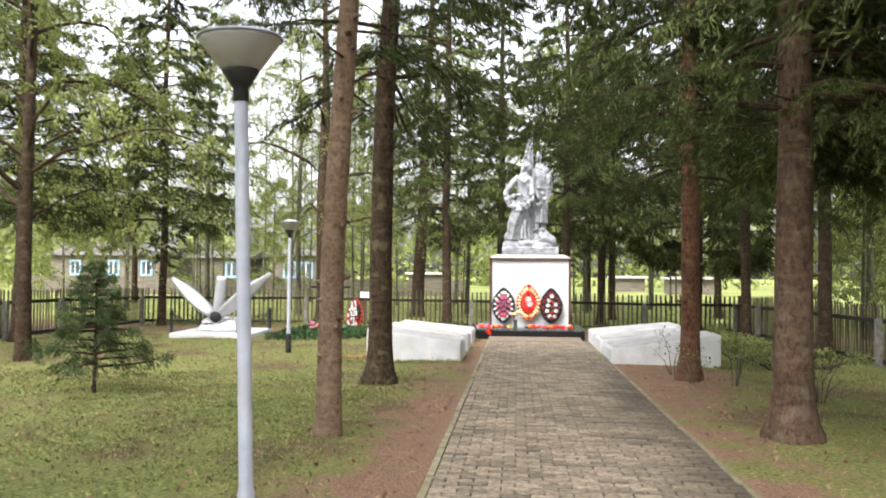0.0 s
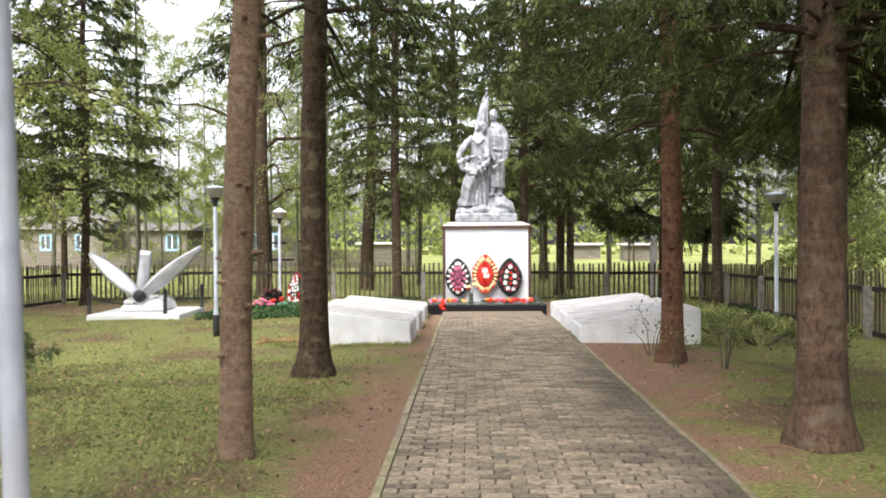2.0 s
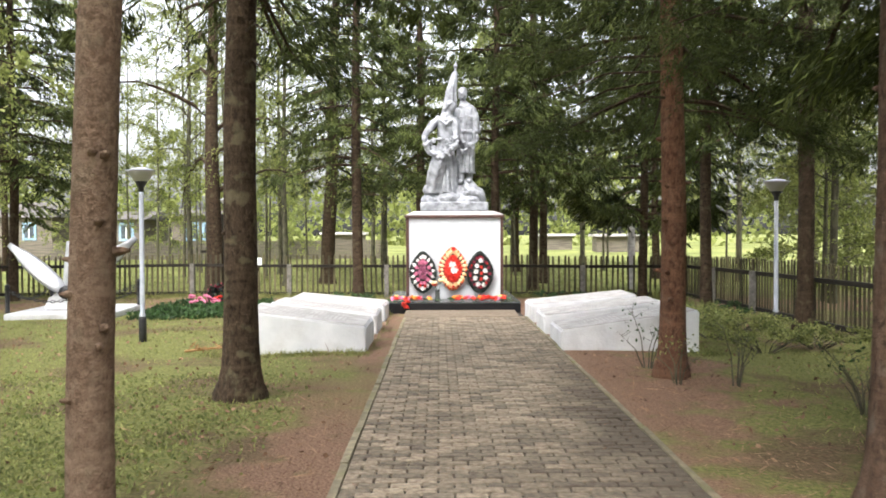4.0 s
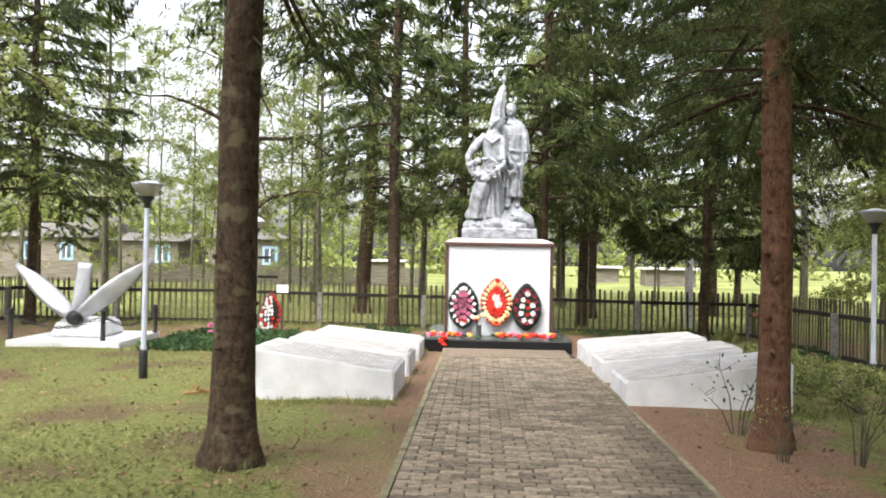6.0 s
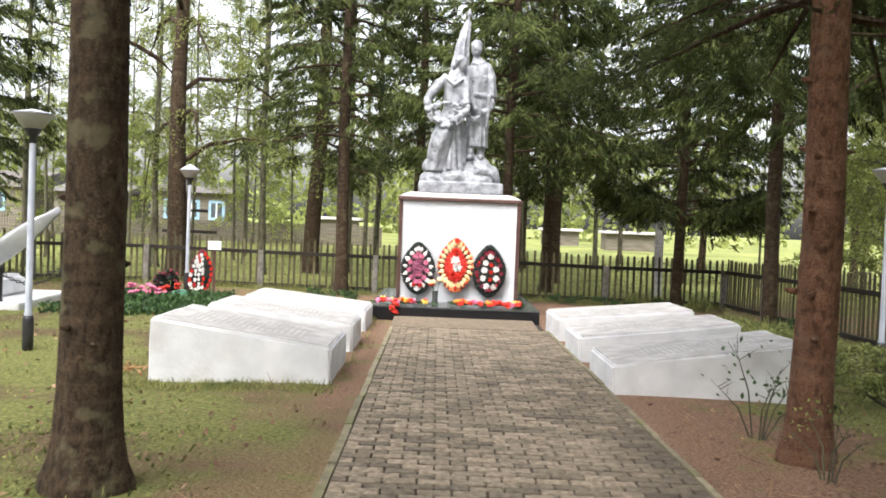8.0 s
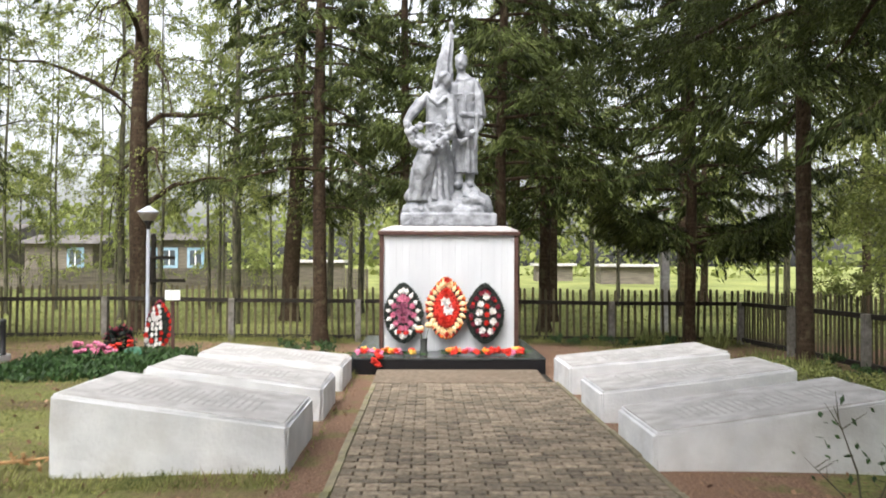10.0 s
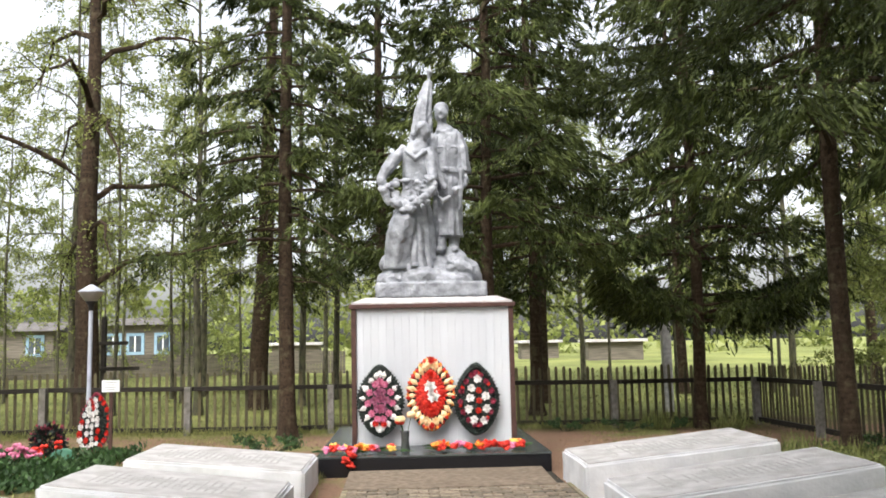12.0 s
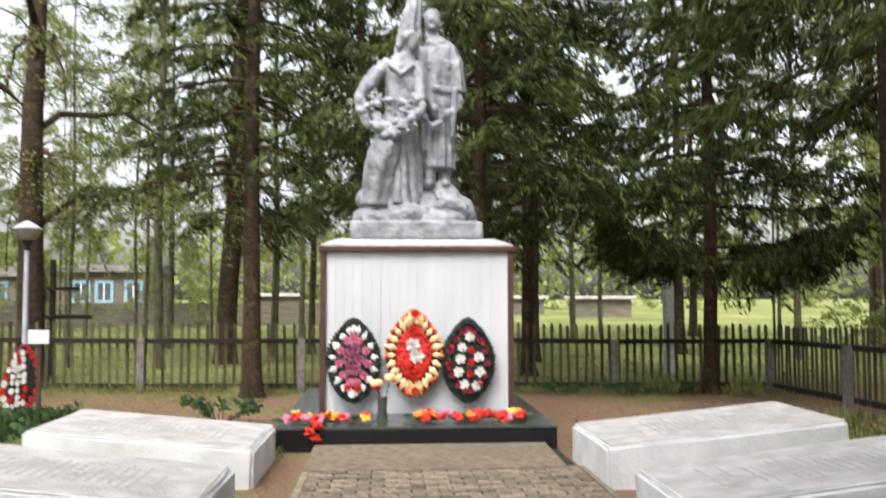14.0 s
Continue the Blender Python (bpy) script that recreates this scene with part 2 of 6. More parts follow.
M = {
    "turf": ground_material(),
    "blade": mat("grass_blade", (0.12, 0.14, 0.042), (0.295, 0.3, 0.105), 3, 0.8, 0, trans=0.3, vary=0.5, island=True),
    "weed": mat("weed_leaf", (0.12, 0.15, 0.045), (0.27, 0.285, 0.1), 4, 0.8, 0, trans=0.3, vary=0.5, island=True),
    "litter": mat("dead_litter", (0.13, 0.07, 0.042), (0.34, 0.22, 0.14), 5, 0.9, 0, vary=0.5, island=True),
    "paver": mat("concrete_paver", (0.135, 0.108, 0.077), (0.285, 0.236, 0.174), 22, 0.85, 0.5, 120, stain=(0.07, 0.056, 0.04), sscale=1.1, samount=0.3, vary=0.4),
    "paver_rest": mat("concrete_paver_joined", (0.135, 0.108, 0.077), (0.285, 0.236, 0.174), 22, 0.85, 0.5, 120, stain=(0.07, 0.056, 0.04), sscale=1.1, samount=0.3, vary=0.4, island=True),
    "joint": mat("sandy_joint", (0.018, 0.015, 0.01), (0.04, 0.034, 0.022), 30, 0.95, 0.5, 90),
    "kerb": mat("mossy_kerb", (0.16, 0.14, 0.095), (0.28, 0.245, 0.165), 9, 0.9, 0.5, 70, stain=(0.17, 0.175, 0.07), sscale=3, samount=0.8, vary=0.15),
    "apron": mat("worn_concrete", (0.13, 0.1, 0.072), (0.24, 0.19, 0.14), 14, 0.9, 0.5, 80, stain=(0.14, 0.10, 0.07), sscale=2),
    "white": mat("whitewash", (0.59, 0.6, 0.62), (0.73, 0.735, 0.745), 3, 0.75, 0.35, 28, stain=(0.38, 0.36, 0.34), sscale=2.2, samount=0.5),
    "slabtop": mat("weathered_whitewash", (0.39, 0.38, 0.37), (0.53, 0.52, 0.51), 6, 0.85, 0.9, 40, stain=(0.33, 0.31, 0.29), sscale=4.5, samount=0.7),
    "letters": mat("dull_lettering", (0.27, 0.26, 0.25), (0.46, 0.45, 0.43), 40, 0.8, 0),
    "siding": mat("white_siding", (0.5, 0.52, 0.56), (0.6, 0.62, 0.65), 2, 0.4, 0.05, 20, stain=(0.62, 0.63, 0.65), sscale=1.2, samount=0.4, vary=0.03, stretch=(1, 1, 0.2)),
    "trim": mat("brown_trim", (0.055, 0.026, 0.022), (0.095, 0.048, 0.04), 8, 0.45, 0.1),
    "granite": mat("black_granite", (0.006, 0.006, 0.008), (0.016, 0.016, 0.018), 120, 0.14, 0.02, spec=0.35),
    "granite_top": mat("dark_granite_top", (0.03, 0.034, 0.034), (0.08, 0.088, 0.088), 60, 0.22, 0.05, stain=(0.1, 0.11, 0.095), sscale=3, spec=0.6),
    "capstone": mat("cap_stone", (0.38, 0.36, 0.36), (0.6, 0.58, 0.58), 10, 0.8, 0.4, 60, stain=(0.34, 0.3, 0.3)),
    "silver": mat("silver_paint", (0.215, 0.225, 0.25), (0.37, 0.385, 0.42), 6, 0.55, 0.5, 34, stain=(0.12, 0.125, 0.14), sscale=7, samount=0.7, metal=0.1),
    "pole": mat("grey_paint", (0.31, 0.335, 0.4), (0.43, 0.46, 0.53), 5, 0.45, 0.1, 60, stain=(0.4, 0.4, 0.42), sscale=4),
    "black": mat("black_paint", (0.012, 0.012, 0.014), (0.03, 0.03, 0.032), 12, 0.5, 0.2),
    "glass": mat("milky_glass", (0.34, 0.34, 0.35), (0.45, 0.45, 0.46), 4, 0.35, 0.05, stain=(0.36, 0.34, 0.31), sscale=5),
    "blade_metal": mat("aluminium", (0.42, 0.43, 0.46), (0.6, 0.61, 0.64), 3, 0.42, 0.15, 30, stain=(0.3, 0.3, 0.32), metal=0.5),
    "picket": mat("weathered_picket", (0.04, 0.034, 0.019), (0.14, 0.122, 0.066), 2.5, 0.9, 0.5, 40, stretch=(3, 3, 0.4), vary=0.4),
    "rail": mat("dark_rail", (0.012, 0.01, 0.008), (0.032, 0.026, 0.02), 9, 0.9, 0.5, 40, stretch=(0.5, 0.5, 3)),
    "post": mat("concrete_post", (0.13, 0.12, 0.11), (0.25, 0.235, 0.22), 12, 0.9, 0.5, 50, stain=(0.1, 0.1, 0.07)),
    "bark_red": bark("pine_bark", (0.05, 0.024, 0.015), (0.15, 0.072, 0.042), (0.215, 0.118, 0.074), (0.19, 0.14, 0.1), 30, 0.5, 0.3),
    "bark_tan": bark("lichened_bark", (0.038, 0.024, 0.017), (0.11, 0.066, 0.044), (0.165, 0.11, 0.077), (0.21, 0.185, 0.145), 26, 0.5, 0.4),
    "bark_ochre": bark("ochre_bark", (0.1, 0.063, 0.042), (0.2, 0.132, 0.09), (0.27, 0.19, 0.135), (0.22, 0.19, 0.13), 30, 0.9, 0.2),
    "bark_dark": bark("spruce_bark", (0.014, 0.0095, 0.007), (0.05, 0.032, 0.02), (0.085, 0.058, 0.037), (0.12, 0.105, 0.06), 28, 0.5, 0.45),
    "bark_mossy": bark("mossy_bark", (0.018, 0.012, 0.008), (0.062, 0.042, 0.027), (0.115, 0.08, 0.052), (0.16, 0.145, 0.09), 26, 0.55, 0.6),
    "bark_grey": mat("grey_bark", (0.035, 0.032, 0.022), (0.12, 0.11, 0.075), 8, 0.95, 0.9, 30, stain=(0.12, 0.13, 0.06), sscale=2.5, stretch=(2, 2, 0.6)),
    "needle": mat("spruce_needles", (0.014, 0.022, 0.005), (0.092, 0.114, 0.032), 1.2, 0.6, 0, trans=0.16, vary=0.6, island=True, spec=0.15),
    "needle_light": mat("spruce_needles_young", (0.03, 0.055, 0.015), (0.085, 0.12, 0.035), 1.4, 0.6, 0, trans=0.3, vary=0.4, island=True),
    "leaf": mat("spring_leaves", (0.135, 0.17, 0.042), (0.3, 0.33, 0.105), 1.1, 0.6, 0, trans=0.5, vary=0.35, island=True),
    "red": mat("red_petals", (0.5, 0.015, 0.012), (0.72, 0.05, 0.025), 30, 0.6, 0.2, vary=0.25, island=True, trans=0.15),
    "orange": mat("orange_petals", (0.75, 0.16, 0.02), (0.85, 0.34, 0.04), 30, 0.6, 0.2, vary=0.2, island=True),
    "yellow": mat("yellow_petals", (0.8, 0.45, 0.05), (0.85, 0.62, 0.16), 30, 0.6, 0.2, vary=0.2, island=True),
    "gold": mat("cream_gold_petals", (0.78, 0.5, 0.24), (0.85, 0.66, 0.4), 20, 0.5, 0.2, vary=0.15, island=True),
    "maroon": mat("maroon_petals", (0.16, 0.012, 0.03), (0.33, 0.04, 0.08), 25, 0.6, 0.2, vary=0.3, island=True),
    "pink": mat("pink_petals", (0.5, 0.1, 0.22), (0.7, 0.26, 0.38), 25, 0.6, 0.2, vary=0.25, island=True),
    "mauve": mat("mauve_petals", (0.26, 0.06, 0.13), (0.42, 0.15, 0.24), 25, 0.6, 0.2, vary=0.3, island=True),
    "petal_white": mat("white_petals", (0.7, 0.68, 0.66), (0.82, 0.81, 0.8), 25, 0.6, 0.2, vary=0.12, island=True),
    "wreath_green": mat("dark_wreath_green", (0.007, 0.012, 0.01), (0.022, 0.032, 0.026), 25, 0.6, 0.3, vary=0.4, island=True),
    "plant": mat("bed_leaves", (0.02, 0.05, 0.015), (0.06, 0.12, 0.035), 6, 0.6, 0, trans=0.25, vary=0.4, island=True),
    "dry": mat("dry_spruce_twigs", (0.28, 0.15, 0.06), (0.5, 0.32, 0.16), 9, 0.9, 0.2, vary=0.3, island=True),
    "paper": mat("white_plate", (0.72, 0.74, 0.76), (0.8, 0.81, 0.82), 6, 0.5, 0.1),
    "wood_wall": mat("old_log_wall", (0.1, 0.088, 0.07), (0.19, 0.165, 0.135), 4, 0.9, 0.5, 20, stretch=(0.3, 1, 4)),
    "roof_far": mat("grey_roof", (0.07, 0.062, 0.056), (0.14, 0.13, 0.12), 2, 0.8, 0.3),
    "blue": mat("blue_paint", (0.2, 0.34, 0.46), (0.3, 0.43, 0.54), 5, 0.6, 0.1),
    "pane": mat("dark_pane", (0.05, 0.06, 0.07), (0.1, 0.12, 0.14), 2, 0.08, 0),
}


def darken_side(material, x0, x1):
    """A darker brown mixed over the paving towards the side under the spruces, in ragged patches."""
    n, k = material.node_tree.nodes, material.node_tree.links
    colour = n["Principled BSDF"].inputs["Base Color"]
    base_colour = colour.links[0].from_socket
    geo, sep, patch = n.new("ShaderNodeNewGeometry"), n.new("ShaderNodeSeparateXYZ"), n.new("ShaderNodeTexNoise")
    patch.inputs["Scale"].default_value, patch.inputs["Detail"].default_value = 1.1, 7
    k.new(geo.outputs["Position"], sep.inputs[0])
    k.new(geo.outputs["Position"], patch.inputs["Vector"])
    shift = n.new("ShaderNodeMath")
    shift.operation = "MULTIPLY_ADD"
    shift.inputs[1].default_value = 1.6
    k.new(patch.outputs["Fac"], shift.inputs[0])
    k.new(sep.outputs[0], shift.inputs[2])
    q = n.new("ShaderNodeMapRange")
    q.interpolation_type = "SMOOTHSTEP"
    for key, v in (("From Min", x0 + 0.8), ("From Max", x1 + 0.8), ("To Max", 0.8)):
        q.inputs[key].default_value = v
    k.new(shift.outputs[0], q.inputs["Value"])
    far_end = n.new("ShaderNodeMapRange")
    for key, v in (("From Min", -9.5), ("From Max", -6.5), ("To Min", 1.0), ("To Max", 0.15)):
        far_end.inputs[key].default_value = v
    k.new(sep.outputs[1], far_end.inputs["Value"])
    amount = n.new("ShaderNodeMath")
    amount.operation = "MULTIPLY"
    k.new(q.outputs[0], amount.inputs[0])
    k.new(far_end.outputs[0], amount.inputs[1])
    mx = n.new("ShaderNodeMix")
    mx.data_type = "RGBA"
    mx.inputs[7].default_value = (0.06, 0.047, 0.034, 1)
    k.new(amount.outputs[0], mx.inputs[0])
    k.new(base_colour, mx.inputs[6])
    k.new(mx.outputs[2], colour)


darken_side(M["paver"], 0.45, 1.3)
darken_side(M["paver_rest"], 0.45, 1.3)


# ---- small builders ----
def mesh_object(name, verts, faces, material, parent=None, label="", smooth=False):
    me = bpy.data.meshes.new(name)
    me.from_pydata([tuple(v) for v in verts], [], [tuple(f) for f in faces])
    me.materials.append(material)
    if smooth:
        me.polygons.foreach_set("use_smooth", [True] * len(me.polygons))
    me.update()
    ob = new(name, me)
    if parent:
        ob.parent = parent
    if label:
        tagged(ob, label)
    return ob


def part(name, bm, material, parent=None, label="", smooth=False):
    me = bpy.data.meshes.new(name)
    bmesh.ops.recalc_face_normals(bm, faces=bm.faces)
    bm.to_mesh(me)
    bm.free()
    me.materials.append(material)
    if smooth:
        me.polygons.foreach_set("use_smooth", [True] * len(me.polygons))
    ob = new(name, me)
    if parent:
        ob.parent = parent
    if label:
        tagged(ob, label)
    return ob


def thing(name, label, category, m=None, group="", kind=""):
    ob = tagged(new(name), label, category, group, kind)
    if m is not None:
        ob.matrix_world = m
    return ob


def box(x0, x1, y0, y1, z0, z1, bevel=0.0, bm=None):
    bm = bm or bmesh.new()
    made = bmesh.ops.create_cube(bm, size=1, matrix=Matrix.LocRotScale(
        ((x0 + x1) / 2, (y0 + y1) / 2, (z0 + z1) / 2), None, (x1 - x0, y1 - y0, z1 - z0)))
    if bevel:
        edges = {e for v in made["verts"] for e in v.link_edges}
        bmesh.ops.bevel(bm, geom=list(edges), offset=bevel, segments=2, affect="EDGES", profile=0.6)
    return bm


def lathe(profile, seg=20, bm=None, m=None):
    """A turned body from (radius, z) pairs."""
    bm = bm or bmesh.new()
    rings = []
    for r, z in profile:
        ring = []
        for i in range(seg):
            a = 2 * math.pi * i / seg
            v = Vector((r * math.cos(a), r * math.sin(a), z))
            ring.append(bm.verts.new(m @ v if m else v))
        rings.append(ring)
    for a, b in zip(rings, rings[1:]):
        for i in range(seg):
            bm.faces.new((a[i], a[(i + 1) % seg], b[(i + 1) % seg], b[i]))
    bm.faces.new(rings[0][::-1])
    bm.faces.new(rings[-1])
    return bm


def tube(points, radii, seg=8):
    """Verts and faces of a tapering tube through the points."""
    vs, fs = [], []
    n = len(points)
    for i, (p, r) in enumerate(zip(points, radii)):
        p = Vector(p)
        d = (Vector(points[min(i + 1, n - 1)]) - Vector(points[max(i - 1, 0)])).normalized()
        u = d.orthogonal().normalized() if abs(d.z) < 0.95 else Vector((1, 0, 0))
        u = (u - d * u.dot(d)).normalized()
        w = d.cross(u)
        for j in range(seg):
            a = 2 * math.pi * j / seg
            vs.append(p + (u * math.cos(a) + w * math.sin(a)) * r)
    for i in range(n - 1):
        for j in range(seg):
            a, b = i * seg + j, i * seg + (j + 1) % seg
            fs.append((a, b, b + seg, a + seg))
    fs.append(tuple(range(seg))[::-1])
    fs.append(tuple(range((n - 1) * seg, n * seg)))
    return vs, fs


def join(pieces):
    vs, fs = [], []
    for v, f in pieces:
        o = len(vs)
        vs.extend(v)
        fs.extend(tuple(i + o for i in q) for q in f)
    return vs, fs


def blades(c, d, length, width, rng):
    """Thin rhombic leaves: centres c, directions d."""
    c, d = np.asarray(c), np.asarray(d)
    d = d / np.linalg.norm(d, axis=1)[:, None]
    s = np.cross(d, rng.normal(size=d.shape))
    s /= np.linalg.norm(s, axis=1)[:, None] + 1e-9
    length, width = np.asarray(length)[:, None], np.asarray(width)[:, None]
    v = np.stack([c - d * length / 2, c + s * width / 2, c + d * length / 2, c - s * width / 2], 1).reshape(-1, 3)
    f = np.arange(len(v)).reshape(-1, 4)
    return v, f


def fast_mesh(name, v, f, material, parent=None, label=""):
    """A mesh of many quads, straight from arrays."""
    me = bpy.data.meshes.new(name)
    v, f = np.asarray(v, dtype=np.float32), np.asarray(f, dtype=np.int32)
    me.vertices.add(len(v))
    me.vertices.foreach_set("co", v.ravel())
    me.loops.add(f.size)
    me.loops.foreach_set("vertex_index", f.ravel())
    me.polygons.add(len(f))
    me.polygons.foreach_set("loop_start", np.arange(0, f.size, f.shape[1], dtype=np.int32))
    me.update(calc_edges=True)
    me.materials.append(material)
    ob = new(name, me)
    if parent:
        ob.parent = parent
    if label:
        tagged(ob, label)
    return ob


# ---- the lie of the land ----
def smooth_step(a, b, v):
    t = np.clip((v - a) / (b - a), 0, 1)
    return t * t * (3 - 2 * t)


def height(x, y):
    """The ground's height: level at the path, falling a little to both sides and towards the back fence."""
    x, y = np.asarray(x, dtype=float), np.asarray(y, dtype=float)
    side = -0.14 * smooth_step(1.5, 6.0, x) - 0.08 * smooth_step(1.5, 8.0, -x)
    back = -0.17 * smooth_step(0.5, 5.5, y) * (1 - 0.6 * smooth_step(2, 6, np.abs(x)))
    far = 0.75 * smooth_step(10, 45, y)
    bumps = 0.025 * np.sin(x * 1.3 + 0.7 * y) * np.sin(y * 0.9 - 0.4 * x) * smooth_step(1.6, 3.0, np.abs(x - 0.15))
    return side + back + far + bumps


def ground_z(x, y):
    return float(height(x, y))


def build_ground():
    xs = np.unique(np.concatenate([np.linspace(-14, 14, 113), np.linspace(-60, 60, 41), [-600, -250, -120, 120, 250, 600]]))
    ys = np.unique(np.concatenate([np.linspace(-26, 14, 161), np.linspace(-60, 90, 51), [-600, -200, 150, 300, 600]]))
    gx, gy = np.meshgrid(xs, ys)
    gz = height(gx, gy)
    v = np.stack([gx, gy, gz], -1).reshape(-1, 3)
    i = np.arange(len(ys) - 1)[:, None] * len(xs) + np.arange(len(xs) - 1)[None]
    f = np.stack([i, i + 1, i + 1 + len(xs), i + len(xs)], -1).reshape(-1, 4)
    ob = fast_mesh("ground", v, f, M["turf"])
    ob.data.polygons.foreach_set("use_smooth", [True] * len(f))
    tagged(ob, "mossy grass turf with brown needle litter along the path", "ground", kind="structure")
    return ob


ground = build_ground()

# ---- trees ----
def trunk_mesh(rng, tall, dia, flare, lean=(0, 0), seg=14, knots=0):
    hs = [0, 0.06, 0.16, 0.3, 0.55, 1.0] + list(np.linspace(1.6, tall, 14))
    pts, rad = [], []
    ph = rng.uniform(0, 6)
    for h in hs:
        t = h / tall
        w = 0.03 * math.sin(h * 0.9 + ph)
        pts.append((lean[0] * h + w, lean[1] * h + 0.02 * math.cos(h * 0.7 + ph), h - (0.25 if h == 0 else 0)))
        rad.append(dia / 2 * (1 - 0.85 * t ** 1.2) * (1 + (flare - 1) * math.exp(-h / 0.2)))
    v, f = tube(pts, rad, seg)
    out = []
    for i, q in enumerate(v):
        ring = i // seg
        a = 2 * math.pi * (i % seg) / seg
        h = hs[ring]
        c = Vector(pts[ring])
        lobes = 1 + 0.18 * math.exp(-h / 0.2) * math.sin(4 * a + ph) + 0.03 * math.sin(7 * a + 3 * h)
        out.append(c + (q - c) * lobes)
    pieces = [(out, f)]
    for _ in range(knots):
        h, a = rng.uniform(0.7, 5.5), rng.uniform(0, 6.28)
        r = dia / 2 * (1 - 0.85 * (h / tall) ** 1.2)
        d = Vector((math.cos(a), math.sin(a), 0.1))
        p = Vector((lean[0] * h, lean[1] * h, h))
        L = rng.uniform(0.03, 0.09)
        pieces.append(tube([p + d * (r * 0.8), p + d * (r + L * 0.5), p + d * (r + L)], [0.03, 0.02, 0.008], 5))
    return join(pieces)


def boughs(rng, z0, z1, reach0, reach1, count, per, blade_len, blade_w, droop=0.45, lean=(0, 0), sector=None, fine=0.0):
    """Drooping spruce boughs. Gives the needle blades and the wood."""
    C, D, L, W, wood = [], [], [], [], []
    for i in range(count):
        u = (i + rng.uniform(0, 1)) / count
        h = z0 + (z1 - z0) * u
        az = i * 2.399 + rng.uniform(-0.5, 0.5) if sector is None else rng.uniform(*sector)
        reach = (reach0 + (reach1 - reach0) * u) * rng.uniform(0.65, 1.15)
        out = np.array([math.cos(az), math.sin(az), 0.0])
        side = np.array([-out[1], out[0], 0.0])
        base = np.array([lean[0] * h, lean[1] * h, h])
        dr = droop * rng.uniform(0.6, 1.35)
        up = rng.uniform(0.0, 0.25)

        def spine(s):
            s = np.asarray(s)[..., None]
            z = up * s - dr * s ** 1.7 + 0.16 * s ** 5
            return base + out * reach * s * 0.97 + np.array([0, 0, 1.0]) * reach * z
        ss = np.linspace(0, 1, 6)
        wood.append(tube([tuple(p) for p in spine(ss)], list(np.linspace(0.028, 0.005, 6) * (0.5 + reach / 3)), 5))
        n = int(per * (0.35 + reach / 2.2) * (0.32 if h > 8.5 else 1.0))
        twigs = max(8, n // 16)
        ts = rng.uniform(0.12, 1, twigs) ** 0.8
        sgn = rng.choice([-1, 1], twigs)
        tl = reach * (0.42 * (1 - ts * 0.65) + 0.06) * rng.uniform(0.5, 1.2, twigs)
        hang = rng.uniform(0.15, 0.85, twigs)
        which = rng.integers(0, twigs, n)
        q = rng.uniform(0, 1, n) ** 0.75
        t, sg, tw, hg = ts[which], sgn[which], tl[which], hang[which]
        dirs = out * 0.55 + side * sg[:, None] * 0.9
        p = spine(t) + dirs * (tw * q)[:, None]
        p[:, 2] -= hg * tw * q ** 1.4 * 0.9
        p += rng.normal(0, 0.025, p.shape)
        d = dirs * 0.8 + rng.normal(0, 0.45, p.shape)
        d[:, 2] -= 0.35 + hg * 0.9
        bl, bw = (blade_len * 1.5, blade_w * 1.7) if h > 8.5 else (blade_len, blade_w)
        if fine and h < fine:
            # each sprig carries single needles along both sides
            dn = d / np.linalg.norm(d, axis=1)[:, None]
            p = np.repeat(p, 6, 0) + np.repeat(dn, 6, 0) * rng.uniform(-0.5, 0.5, (n * 6, 1)) * bl
            d = np.repeat(dn, 6, 0) + rng.normal(0, 0.5, p.shape)
            n, bl, bw = n * 6, bl * 0.42, bw * 0.36
        C.append(p), D.append(d)
        L.append(bl * rng.uniform(0.6, 1.3, n)), W.append(bw * rng.uniform(0.7, 1.3, n))
    v, f = blades(np.concatenate(C), np.concatenate(D), np.concatenate(L), np.concatenate(W), rng)
    return (v, f), join(wood)


def spruce(seed, tall, dia, crown0, reach, count, per, blade_len, blade_w, bark, needle="needle", flare=1.5,
           lean=(0, 0), knots=0, droop=0.45, label="tall spruce with drooping dark green boughs and a bare lower trunk", dead=0, fine=0.0):
    rng = np.random.default_rng(seed)
    tree = thing("spruce_tree", label, "tree", group="spruces of the grove")
    v, f = trunk_mesh(rng, tall, dia, flare, lean, knots=knots)
    (nv, nf), wood = boughs(rng, crown0, tall * 0.98, reach, 0.35, count, per, blade_len, blade_w, droop, lean, fine=fine)
    pieces = [wood]
    for _ in range(dead):
        h, a = rng.uniform(2.8, crown0 + 0.7), rng.uniform(0, 6.28)
        L = rng.uniform(0.5, 1.5)
        b = Vector((lean[0] * h, lean[1] * h, h))
        d = Vector((math.cos(a), math.sin(a), 0))
        pieces.append(tube([b, b + d * L * 0.5 + Vector((0, 0, -0.05)), b + d * L + Vector((0, 0, -0.22 * L))], [0.016, 0.011, 0.004], 5))
    mesh_object("trunk", v, f, M[bark], tree, smooth=True)
    wv, wf = join(pieces)
    tagged(mesh_object("branchwork", wv, wf, M["bark_dark"], tree), kind="stuff")
    fast_mesh("crown", nv, nf, M[needle], tree)
    return tree


